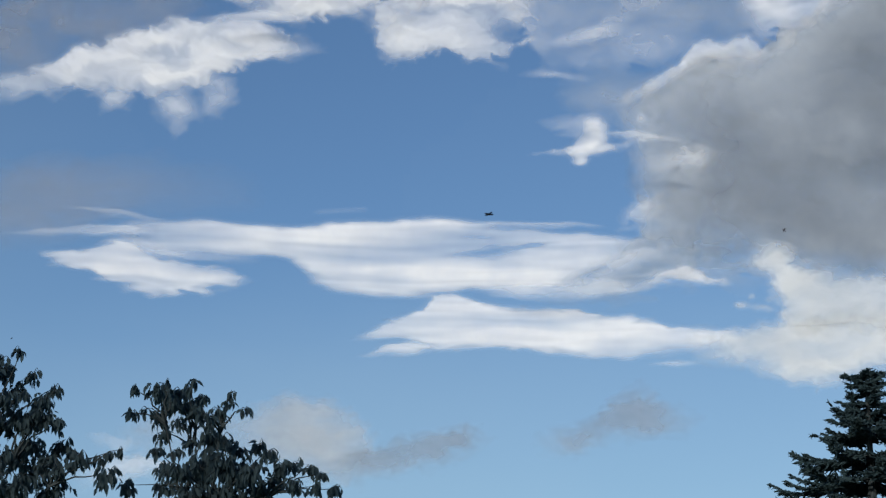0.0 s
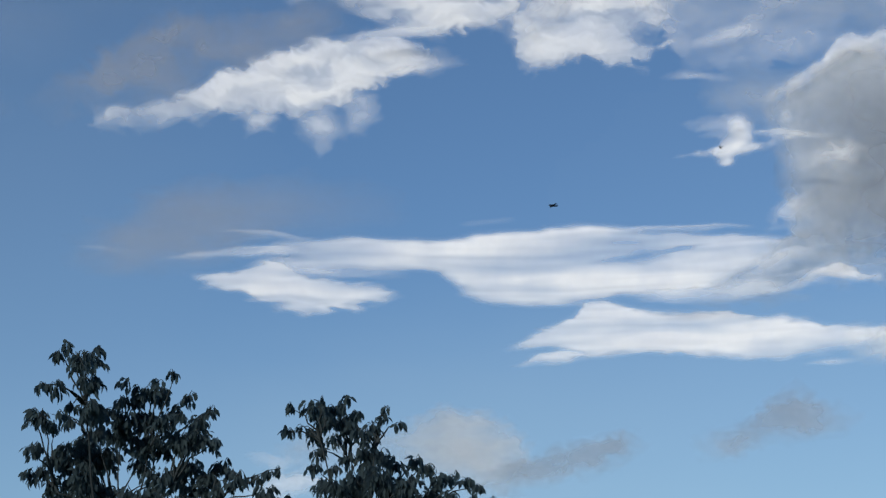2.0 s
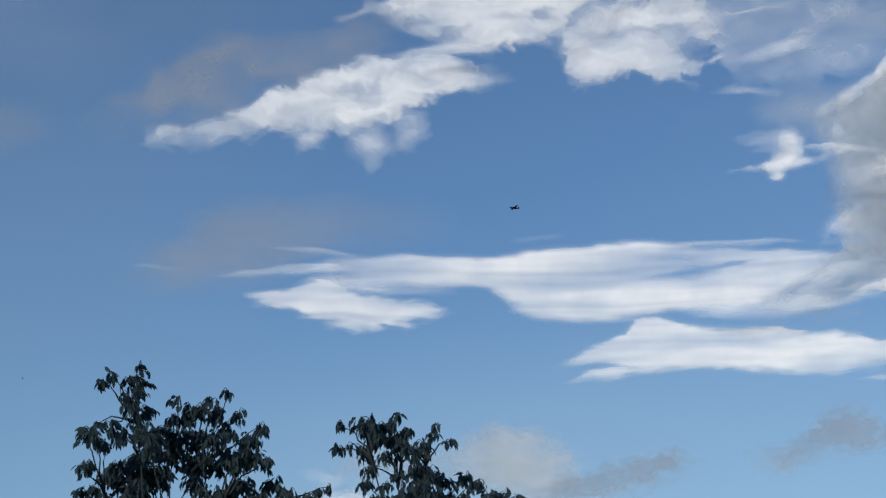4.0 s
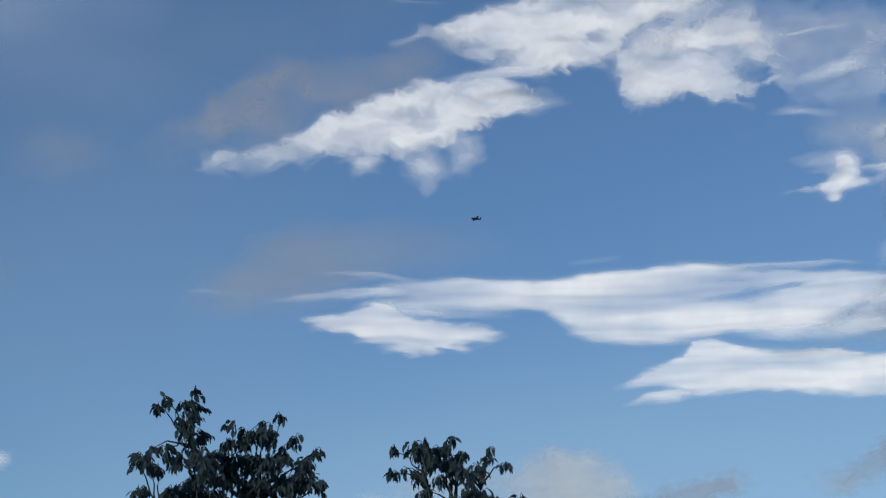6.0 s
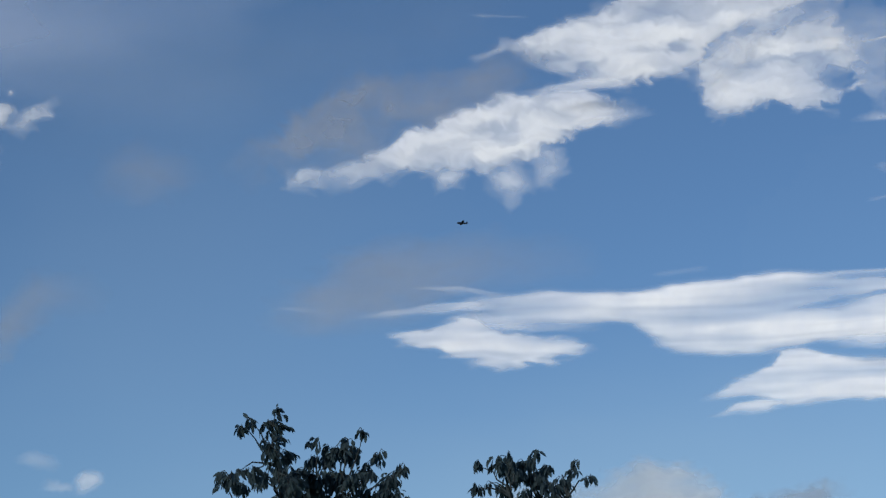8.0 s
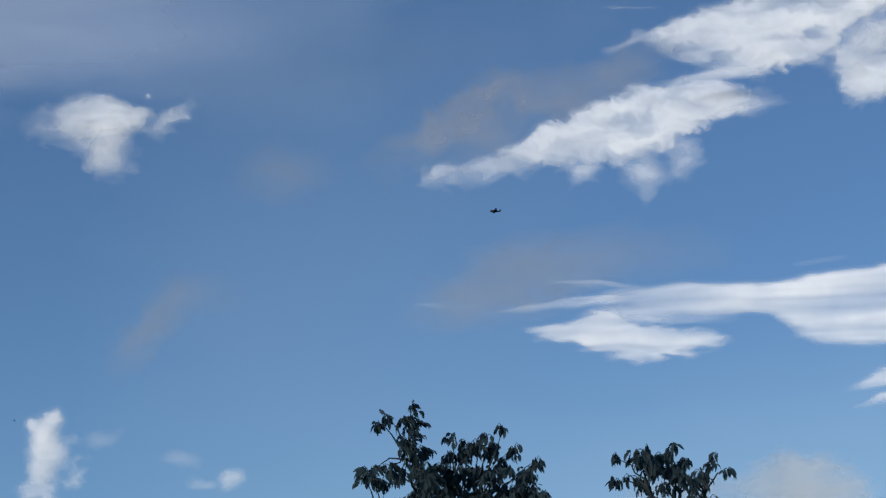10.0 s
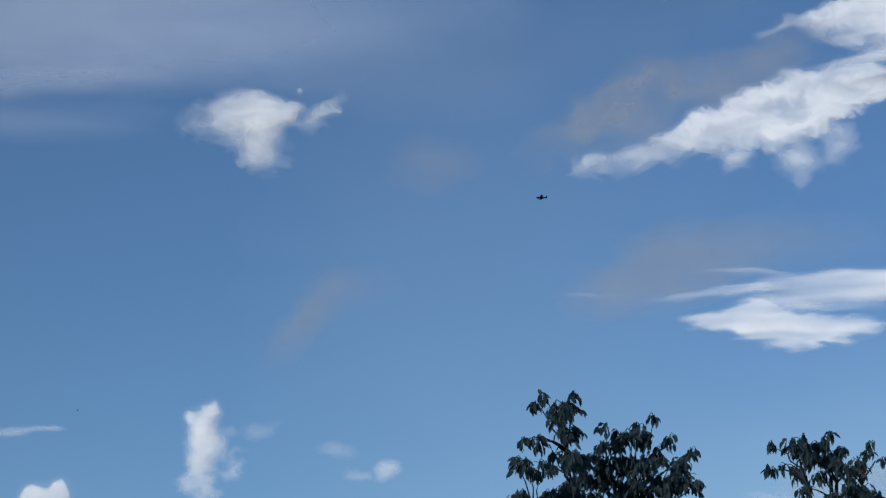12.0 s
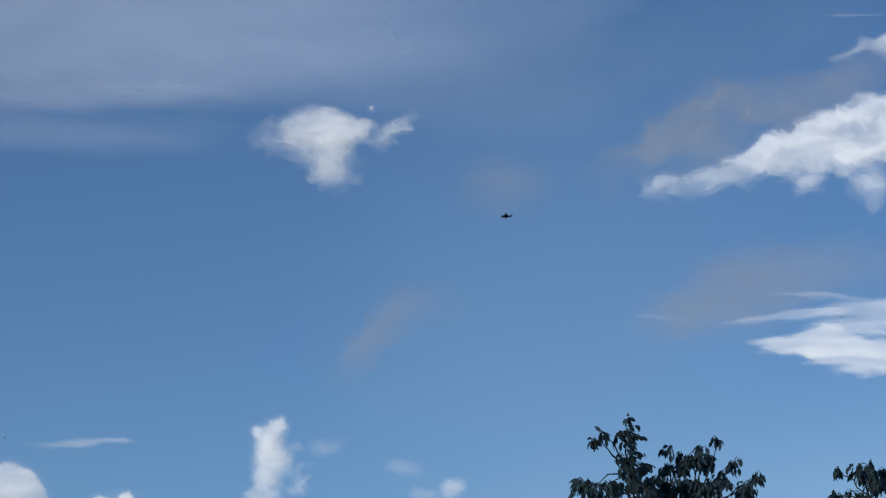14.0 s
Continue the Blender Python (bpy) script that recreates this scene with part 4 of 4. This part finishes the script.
def hang(rng, out):
    """The turn of a leaf that droops and leans outwards."""
    way = Vector((out.x * 0.45 + rng.gauss(0, 0.3), out.y * 0.45 + rng.gauss(0, 0.3), -1.1 + rng.gauss(0, 0.35) + 0.45 * out.z))
    way.normalize()
    return way.to_track_quat("X", "Z").to_matrix().to_4x4() @ Matrix.Rotation(rng.uniform(-1.2, 1.2), 4, "X")


def broadleaf_tree(x0, y0, label, seed, limbs):
    """limbs: for each limb its leaf sprays (x from the trunk, height, radius)."""
    rng = random.Random(seed)
    root = tagged(new("tree"), label, "tree", "broadleaf trees")
    root.location = (x0, y0, 0)
    top = max(s[1] for l in limbs for s in l)
    fork = top * 0.5
    wood = bmesh.new()
    tube(wood, [(0, 0, -0.1), (0.02, 0, 0.3), (-0.03, 0.02, fork * 0.6), (0.02, 0, fork), (0.0, 0.03, top * 0.72)],
         [0.12, 0.09, 0.07, 0.05, 0.025], 10)
    part("trunk", wood, bark, root)
    singles = 0
    made = []
    for n, l in enumerate(limbs):
        wood, green = bmesh.new(), bmesh.new()
        cx = sum(s[0] for s in l) / len(l)
        depth = rng.uniform(-0.4, 0.4)
        base = Vector((cx * 0.75, depth * 0.7, min(s[1] for s in l) - 0.12))
        start = Vector((0, 0, fork + (top * 0.72 - fork) * rng.uniform(0.1, 0.9)))
        stem = bmesh.new()
        tube(stem, bent(start, base, 0.05, rng), [0.014 - 0.0014 * i for i in range(7)])
        part("bough", stem, bark, root)
        hub = Vector((0, 0, 0))
        places = []
        for sx, sz, sr in l:
            back = depth + rng.uniform(-0.25, 0.25)
            k = 1 + back / y0      # boughs farther back stand a little higher
            c = Vector(((x0 + sx) * k - x0, back, 1.6 + (sz - 1.6) * k)) - base
            tube(wood, bent(hub, c, 0.05, rng, 5, 0.02), [0.011 - 0.0017 * i for i in range(6)], 5)
            spots = []
            for w in range(max(3, int(sr / 0.020))):
                # a twig arches outwards, its leaves hang from it on both sides
                ang = rng.uniform(0, 2 * math.pi)
                out = Vector((math.cos(ang), math.sin(ang), 0))
                reach, lift = sr * rng.uniform(0.55, 1.1), sr * rng.uniform(-0.45, 0.55)
                pts = [c + out * reach * f + Vector((0, 0, lift * min(1, 2 * f) + sr * (1.1 * f * (1 - f) - 0.25 * f * f))) for f in (0, 0.25, 0.5, 0.75, 1)]
                tube(wood, pts, [0.004, 0.0035, 0.003, 0.002, 0.0012], 4)
                for i in range(max(3, int(reach / 0.013))):
                    f = rng.uniform(0.15, 1) * 4
                    j = min(3, int(f))
                    spots.append((pts[j].lerp(pts[j + 1], f - j), out))
            for _ in range(int(2000 * sr * sr)):
                d = Vector((rng.gauss(0, 1), rng.gauss(0, 1), rng.gauss(0, 1))).normalized()
                spots.append((c + d * sr * rng.uniform(0.1, 0.7), d))
            for p, d in spots:
                m = Matrix.Translation(p) @ hang(rng, d)
                if sr < 0.13 and singles + len(places) < 290:
                    places.append((m, rng.randrange(6)))
                else:
                    add_leaf(green, m, rng.uniform(0.065, 0.1), rng.uniform(0.027, 0.038), rng.uniform(0.05, 0.35), rng.uniform(0.0, 0.35))
        limb = part("limb", wood, bark, root, m=Matrix.Translation(base))
        for f in green.faces:
            f.smooth = True
        tagged(part("foliage", green, leaf_green, limb, "dense drooping dark green leaves"), kind="stuff")
        for m, k in places:
            ob = new("leaf", LEAF_MESHES[k])
            ob.parent = limb
            ob.matrix_basis = m
        singles += len(places)
        made.append((limb, base))
    return made


def conifer(x0, y0, top):
    """A dense conifer: whorls of drooping boughs with upturned tips, thick with short twigs."""
    rng = random.Random(77)
    root = tagged(new("conifer_tree"), "tall dense dark green conifer with a blunt top", "conifer")
    root.location = (x0, y0, 0)
    bm = bmesh.new()
    tube(bm, [(0, 0, -0.1), (0, 0, 1), (0.02, 0, top * 0.6), (0, 0, top)], [0.28, 0.24, 0.12, 0.03], 10)
    part("trunk", bm, bark, root)
    z = top + 0.32
    count = 0
    while z > top - 4.2:
        drop = top - z
        reach = min(0.28 + 0.95 * max(drop, 0), 0.98 + 0.36 * drop)
        tier = z
        for k in range(8 if drop < 0.5 else 15):
            ang = 2.4 * count + rng.uniform(-0.3, 0.3)
            count += 1
            z = tier + rng.uniform(-0.05, 0.05)
            r = reach * rng.choice((0.82, 0.95, 1.05, 1.18)) * rng.uniform(0.96, 1.06)
            out = Vector((math.cos(ang), math.sin(ang), 0))
            wood, green = bmesh.new(), bmesh.new()
            pts = []
            for i in range(8):
                f = i / 7
                pts.append(Vector((0, 0, z)) + out * r * f + Vector((0, 0, -0.26 * r * f + 0.30 * r * f ** 3)))
            tube(wood, pts, [0.02 * (1 - 0.11 * i) for i in range(8)], 5)
            side = Vector((-out.y, out.x, 0))
            for i in range(int(18 + 44 * r)):
                f = rng.uniform(0.12, 1.0)
                p = pts[0].lerp(pts[-1], f)
                g = f * 7
                j = min(6, int(g))
                p = pts[j].lerp(pts[j + 1], g - j)
                spread = (0.10 + 0.20 * r * (1 - f) + 0.03) * rng.uniform(0.4, 1.0)
                way = (out * rng.uniform(0.3, 1.0) + side * rng.choice((-1, 1)) * rng.uniform(0.1, 1.0) + Vector((0, 0, rng.uniform(-0.28, 0.3)))).normalized()
                tip = p + way * spread
                tube(green, [p, p.lerp(tip, 0.5) + Vector((0, 0, 0.012)), tip], [0.022, 0.02, 0.004], 4)
                for _ in range(3):
                    q = p.lerp(tip, rng.uniform(0.2, 0.95))
                    w2 = (way + Vector((rng.uniform(-1, 1), rng.uniform(-1, 1), rng.uniform(-0.6, 0.9)))).normalized()
                    tube(green, [q, q + w2 * rng.uniform(0.03, 0.075)], [0.013, 0.003], 3)
            bough = part("bough", wood, bark, root)
            tagged(part("foliage", green, needle_green, bough), kind="stuff")
        z = tier - (0.16 if drop < 0.5 else 0.36)
    return root


limbs = []
limbs.append([(-0.31, 5.57, 0.13), (-0.22, 5.46, 0.13), (-0.38, 5.62, 0.06), (-0.47, 5.54, 0.06), (-0.11, 5.53, 0.04), (-0.25, 5.34, 0.12), (-0.53, 5.37, 0.09), (-0.64, 5.39, 0.05), (-0.29, 5.16, 0.12), (-0.42, 5.14, 0.05)])
limbs.append([(-0.27, 5.01, 0.15), (-0.42, 4.94, 0.07), (-0.5, 4.99, 0.06)])
limbs.append([(-0.69, 4.96, 0.12), (-0.78, 5.01, 0.05), (-0.59, 4.89, 0.08), (-0.74, 4.69, 0.1), (-0.71, 4.47, 0.12)])
limbs.append([(0.04, 5.29, 0.07), (0.17, 5.17, 0.12), (-0.01, 5.12, 0.09), (0.06, 4.96, 0.14), (-0.14, 5.01, 0.13), (-0.03, 4.82, 0.16)])
limbs.append([(0.34, 5.17, 0.11), (0.46, 5.35, 0.06), (0.33, 5.28, 0.05), (0.23, 4.93, 0.14), (0.38, 4.92, 0.11), (0.52, 4.99, 0.06), (0.19, 4.74, 0.16)])
limbs.append([(0.71, 4.94, 0.08), (0.77, 5.02, 0.04), (0.69, 4.78, 0.14), (0.83, 4.75, 0.07), (0.51, 4.75, 0.13), (0.41, 4.68, 0.1), (0.6, 4.52, 0.15)])
limbs.append([(-0.41, 4.62, 0.2), (-0.17, 4.62, 0.2), (-0.54, 4.38, 0.13), (-0.3, 4.38, 0.22), (0.37, 4.41, 0.17), (0.13, 4.28, 0.14), (-0.11, 4.29, 0.19)])
limbs.append([(0.89, 4.53, 0.11), (1, 4.43, 0.13), (1.17, 4.45, 0.07), (0.8, 4.33, 0.16), (1.28, 4.5, 0.05), (1.38, 4.52, 0.04), (1.26, 4.29, 0.13), (0.61, 4.29, 0.19)])
limbs.append([(-0.27, 4.76, 0.15), (-0.12, 4.6, 0.16), (0.23, 4.56, 0.14), (0.47, 4.45, 0.14), (-0.35, 4.47, 0.18), (-0.54, 4.61, 0.12), (0.75, 4.43, 0.14), (-0.18, 4.86, 0.12), (-0.53, 4.27, 0.14)])
limbs.append([(0.09, 5.12, 0.1), (0.24, 5.19, 0.11), (0.21, 4.96, 0.13), (0.43, 5.0, 0.14), (0.58, 5.15, 0.09), (0.65, 4.92, 0.12), (0.52, 4.75, 0.15), (0.28, 4.74, 0.15), (0.77, 5.04, 0.07)])
limbs.append([(0.23, 4.24, 0.19), (-0.24, 4.19, 0.22), (0.04, 4.12, 0.24), (0.47, 4.15, 0.22), (-0.52, 4.11, 0.19), (0.81, 4.12, 0.19)])
tree_a = broadleaf_tree(-1.57, 17.0, 'young broadleaf tree with drooping narrow dark green leaves', 31, limbs)
limbs = []
limbs.append([(-0.67, 5.2, 0.06), (-0.51, 5.19, 0.1), (-0.41, 5.24, 0.07), (-0.36, 5.1, 0.13), (-0.46, 4.94, 0.11), (-0.69, 4.96, 0.07), (-0.56, 5, 0.05)])
limbs.append([(-0.2, 5.22, 0.08), (-0.15, 5.28, 0.05), (-0.11, 5.11, 0.08), (-0.02, 5.13, 0.03), (-0.23, 5.05, 0.1), (-0.26, 4.9, 0.09), (-0.41, 4.79, 0.1)])
limbs.append([(-0.05, 4.96, 0.1), (0.07, 5.01, 0.08), (0.17, 5.11, 0.06), (0.31, 5.04, 0.06), (0.19, 5.18, 0.03), (-0, 4.88, 0.05)])
limbs.append([(-0.43, 4.65, 0.08), (-0.4, 4.49, 0.1), (-0.28, 4.64, 0.08), (-0.13, 4.72, 0.07), (-0.05, 4.81, 0.05), (-0.1, 4.44, 0.17), (-0.35, 4.32, 0.13)])
limbs.append([(0.12, 4.76, 0.12), (0.05, 4.6, 0.17), (0.25, 4.68, 0.13), (0.45, 4.71, 0.1), (0.53, 4.65, 0.1), (0.25, 4.44, 0.18)])
limbs.append([(0.65, 4.53, 0.11), (0.79, 4.56, 0.08), (0.91, 4.53, 0.08), (0.99, 4.49, 0.05), (0.76, 4.4, 0.11), (0.96, 4.37, 0.09), (1.11, 4.35, 0.08), (0.45, 4.33, 0.18), (-0.7, 4.32, 0.11)])
limbs.append([(-0.35, 5.06, 0.11), (-0.15, 5.01, 0.12), (-0.25, 5.16, 0.08), (0.1, 4.95, 0.09)])
limbs.append([(-0.05, 4.49, 0.19), (0.16, 4.51, 0.19), (-0.24, 4.49, 0.12), (0.4, 4.48, 0.14), (0.61, 4.39, 0.14), (-0.33, 4.49, 0.09), (0.15, 4.3, 0.2), (-0.15, 4.25, 0.18), (0.05, 4.76, 0.12)])
tree_b = broadleaf_tree(0.55, 17.6, 'smaller broadleaf tree with drooping dark green leaves', 32, limbs)
conifer(11.40, 30, 8.12)


# ---- aeroplane ----
def loft(bm, sections, sides=14):
    """A body along x from sections (x, half width, half height, centre height)."""
    rings = []
    for x, w, h, z in sections:
        rings.append([bm.verts.new((x, w * math.cos(2 * math.pi * k / sides), z + h * math.sin(2 * math.pi * k / sides))) for k in range(sides)])
    for r0, r1 in zip(rings, rings[1:]):
        for k in range(sides):
            bm.faces.new((r0[k], r0[(k + 1) % sides], r1[(k + 1) % sides], r1[k]))
    bm.faces.new(rings[0][::-1])
    bm.faces.new(rings[-1])


def foil(bm, root_le, root_chord, tip, tip_chord, t, up=Vector((0, 0, 1))):
    """A tapered wing panel from its root to its tip, with a rounded section."""
    prof = ((0, 0), (0.08, 0.6), (0.3, 1), (0.65, 0.6), (1, 0.05), (0.65, -0.4), (0.3, -0.6), (0.08, -0.4))
    a = [bm.verts.new(Vector(root_le) + Vector((-f * root_chord, 0, 0)) + up * h * t * root_chord) for f, h in prof]
    b = [bm.verts.new(Vector(tip) + Vector((-f * tip_chord, 0, 0)) + up * h * t * tip_chord) for f, h in prof]
    for k in range(8):
        bm.faces.new((a[k], a[(k + 1) % 8], b[(k + 1) % 8], b[k]))
    bm.faces.new(a[::-1])
    bm.faces.new(b)


def build_plane():
    """Single-engined low-wing aeroplane, nose along +x, 8.6 m long."""
    root = tagged(new("aeroplane"), "small dark single-engined propeller aeroplane in level flight", "aeroplane")
    bm = bmesh.new()
    loft(bm, [(3.9, 0.48, 0.5, 0), (3.6, 0.62, 0.7, 0), (2.6, 0.68, 0.84, 0), (1.0, 0.68, 0.9, 0.02), (-0.6, 0.6, 0.82, 0.05),
              (-2.4, 0.4, 0.56, 0.12), (-4.2, 0.14, 0.26, 0.2)])
    body = part("fuselage", bm, plane_paint, root)
    for s in (1, -1):
        bm = bmesh.new()
        foil(bm, (1.9, 0.3 * s, -0.4), 2.4, (1.0, 5.0 * s, 0.42), 1.5, 0.14)
        part("wing", bm, plane_paint, root)
        bm = bmesh.new()
        foil(bm, (-3.0, 0.05 * s, 0.3), 1.15, (-3.35, 1.75 * s, 0.32), 0.7, 0.09)
        part("tailplane", bm, plane_paint, root)
        bm = bmesh.new()
        tube(bm, [(1.4, 1.35 * s, -0.3), (1.45, 1.35 * s, -0.95)], [0.09, 0.07], 8)
        leg = part("undercarriage_leg", bm, dark_metal, root)
        bm = bmesh.new()
        bmesh.ops.create_cone(bm, cap_ends=True, segments=16, radius1=0.3, radius2=0.3, depth=0.18, matrix=pose(1.45, 1.35 * s, -1.0, 90, 0, 0))
        bmesh.ops.bevel(bm, geom=bm.edges[:], offset=0.05, segments=2, affect="EDGES")
        part("wheel", bm, dark_metal, leg)
    bm = bmesh.new()
    foil(bm, (-2.9, 0, 0.35), 1.3, (-3.6, 0, 1.75), 0.75, 0.09, Vector((0, 1, 0)))
    part("fin", bm, plane_paint, root)
    bm = bmesh.new()
    loft(bm, [(1.5, 0.1, 0.05, 0.7), (1.1, 0.36, 0.36, 0.72), (0.2, 0.42, 0.5, 0.74), (-0.9, 0.36, 0.4, 0.7), (-1.7, 0.12, 0.1, 0.6)], 12)
    part("canopy", bm, canopy_glass, root, "dark glazed cockpit canopy")
    bm = bmesh.new()
    loft(bm, [(4.35, 0.02, 0.02, 0), (4.2, 0.17, 0.17, 0), (3.9, 0.27, 0.27, 0)], 12)
    spinner = part("spinner", bm, dark_metal, root)
    prop = bpy.data.meshes.new("propeller")
    bm = bmesh.new()
    for k in range(3):
        m = Matrix.Rotation(k * 2 * math.pi / 3, 4, "X")
        vs = [bm.verts.new(m @ Vector(c)) for c in ((4.08, -0.06, 0.1), (4.02, 0.06, 0.1), (4.0, 0.11, 0.6), (4.04, 0.06, 1.05),
                                                    (4.08, -0.06, 1.05), (4.1, -0.11, 0.6))]
        f = bm.faces.new(vs)
        ext = bmesh.ops.extrude_face_region(bm, geom=[f])
        bmesh.ops.translate(bm, vec=(0.03, 0, 0), verts=[v for v in ext["geom"] if isinstance(v, bmesh.types.BMVert)])
    bm.to_mesh(prop)
    bm.free()
    prop.materials.append(dark_metal)
    ob = new("propeller", prop)
    ob.parent = root
    return root, ob


aeroplane, propeller = build_plane()


# ---- birds ----
def build_bird(label):
    """A small fork-tailed bird, beak along +x."""
    root = tagged(new("bird"), label, "bird", "birds in the sky")
    bm = bmesh.new()
    loft(bm, [(0.085, 0.002, 0.002, 0), (0.07, 0.012, 0.012, 0), (0.045, 0.017, 0.018, 0), (0.0, 0.02, 0.02, -0.002), (-0.05, 0.01, 0.01, 0), (-0.07, 0.006, 0.004, 0)], 8)
    part("body", bm, feather, root)
    for s in (1, -1):
        bm = bmesh.new()
        foil(bm, (0.045, 0.012 * s, 0.008), 0.055, (0.05, 0.075 * s, 0.025), 0.045, 0.06)
        foil(bm, (0.05, 0.075 * s, 0.025), 0.045, (-0.03, 0.165 * s, 0.01), 0.008, 0.05)
        part("wing", bm, feather, root)
        bm = bmesh.new()
        foil(bm, (-0.055, 0.004 * s, 0), 0.03, (-0.09, 0.028 * s, 0), 0.012, 0.05)
        part("tail_feather", bm, feather, root)
    return root


bird_a = build_bird("small dark bird gliding fast past the clouds")
bird_b = build_bird("small dark bird wheeling against the sky")
bird_c = build_bird("tiny distant dark bird above a thin cloud streak")


# ---- things that move ----
def motions():
    """The aeroplane flies level at 494 m, the birds at their own distances."""
    track = [
        (0, -9.873, 16.773),
        (0.5, -9.278, 16.885),
        (1, -8.668, 17.001),
        (1.5, -8.044, 17.119),
        (2, -7.406, 17.237),
        (2.5, -6.756, 17.354),
        (5, -3.340, 17.899),
        (5.5, -2.626, 17.995),
        (6, -1.903, 18.086),
        (6.5, -1.171, 18.172),
        (7, -0.430, 18.252),
        (7.5, 0.319, 18.327),
        (8, 1.077, 18.396),
        (10.5, 4.970, 18.654),
        (11, 5.765, 18.689),
        (11.5, 6.563, 18.718),
        (12, 7.363, 18.741),
        (12.5, 8.163, 18.758),
        (13, 8.963, 18.770),
        (13.5, 9.759, 18.775),
        (14, 10.549, 18.774),
    ]
    places = []
    for t, az, el in track:
        g = 494 / math.tan(radians(el))
        places.append((t, Vector((-g * math.sin(radians(az)), g * math.cos(radians(az)), 495.6))))
    rows = []
    for i, (t, p) in enumerate(places):
        a, b = places[max(0, i - 2)][1], places[min(len(places) - 1, i + 2)][1]
        way = b - a
        rows.append((t, pose(p.x, p.y, p.z, 5 - 3 * t / 14, 0, math.degrees(math.atan2(way.y, way.x)))))
    walk(aeroplane, rows)
    # the first limb of the larger tree bends over in the wind, the others rock a little
    gust = [(0, 2), (0.5, 4), (1, 4), (1.5, 0), (2, 8), (2.5, 13), (5, 20), (5.5, 20), (6, 17), (6.5, 16), (7, 16), (7.5, 18),
            (8, 19), (10.5, 19), (11, 19), (11.5, 15), (12, 11), (12.5, 11), (13, 15), (13.5, 21), (14, 22)]
    rng = random.Random(5)
    for limbs in (tree_a, tree_b):
        for limb, base in limbs:
            phase, pace, size = rng.uniform(0, 6.3), rng.uniform(1.8, 3.2), rng.uniform(0.8, 1.8)
            rows = []
            for i in range(29):
                t = i * 0.5
                turn = -size * math.sin(pace * t + phase)
                if limb is tree_a[0][0]:
                    turn = -float(np.interp(t, [g[0] for g in gust], [g[1] for g in gust]))
                bow = -2.3 * turn if limb is tree_a[0][0] else 0.6 * size * math.cos(pace * t)
                rows.append((t, pose(base.x, base.y, base.z, bow, turn, 0)))
            walk(limb, rows)
    walk(propeller, [(t * 0.5, pose(0, 0, 0, t * 83, 0, 0)) for t in range(29)])

    def fly(ob, dist, points, before, after):
        ps = [(t, sky_point(az, el, dist)) for t, az, el in points]
        w0, w1 = (ps[1][1] - ps[0][1]) / (ps[1][0] - ps[0][0]), (ps[-1][1] - ps[-2][1]) / (ps[-1][0] - ps[-2][0])
        if ps[0][0] > 0:
            ps.insert(0, (0.0, ps[0][1] - w0 * ps[0][0] * before))
        for t in (3.2, 4.2, 6.0, 9.0, 14.0):
            if t < ps[-1][0] + 0.3:
                continue
            ps.append((t, ps[-1][1] + w1 * (t - ps[-1][0]) * after))
        out = []
        for i, (t, p) in enumerate(ps):
            way = ps[min(i + 1, len(ps) - 1)][1] - ps[max(0, i - 1)][1]
            out.append((t, pose(p.x, p.y, p.z, 15, -math.degrees(math.asin(way.z / way.length)), math.degrees(math.atan2(way.y, way.x)))))
        walk(ob, out)

    fly(bird_a, 110, [
        (0, -15.93, 15.81),
        (0.2, -16.61, 15.87),
        (0.4, -17.28, 15.96),
        (0.6, -18.01, 16.01),
    ], 1, 1)
    fly(bird_b, 80, [
        (0.3, -17.95, 16.81),
        (0.5, -17.49, 17.23),
        (0.7, -16.87, 17.78),
        (0.9, -16.19, 18.24),
        (1.1, -15.53, 18.63),
        (1.3, -15.03, 18.92),
        (1.5, -14.55, 19.07),
        (1.7, -13.85, 19.06),
        (1.9, -12.96, 18.87),
        (2.1, -12.11, 18.53),
        (2.3, -11.48, 18.10),
    ], 1, 2.2)
    fly(bird_c, 150, [
        (12, 20.92, 12.42),
        (12.4, 21.50, 12.39),
        (12.7, 22.08, 12.22),
        (13, 22.77, 12.15),
        (13.2, 23.19, 12.07),
    ], 1, 1)


motions()
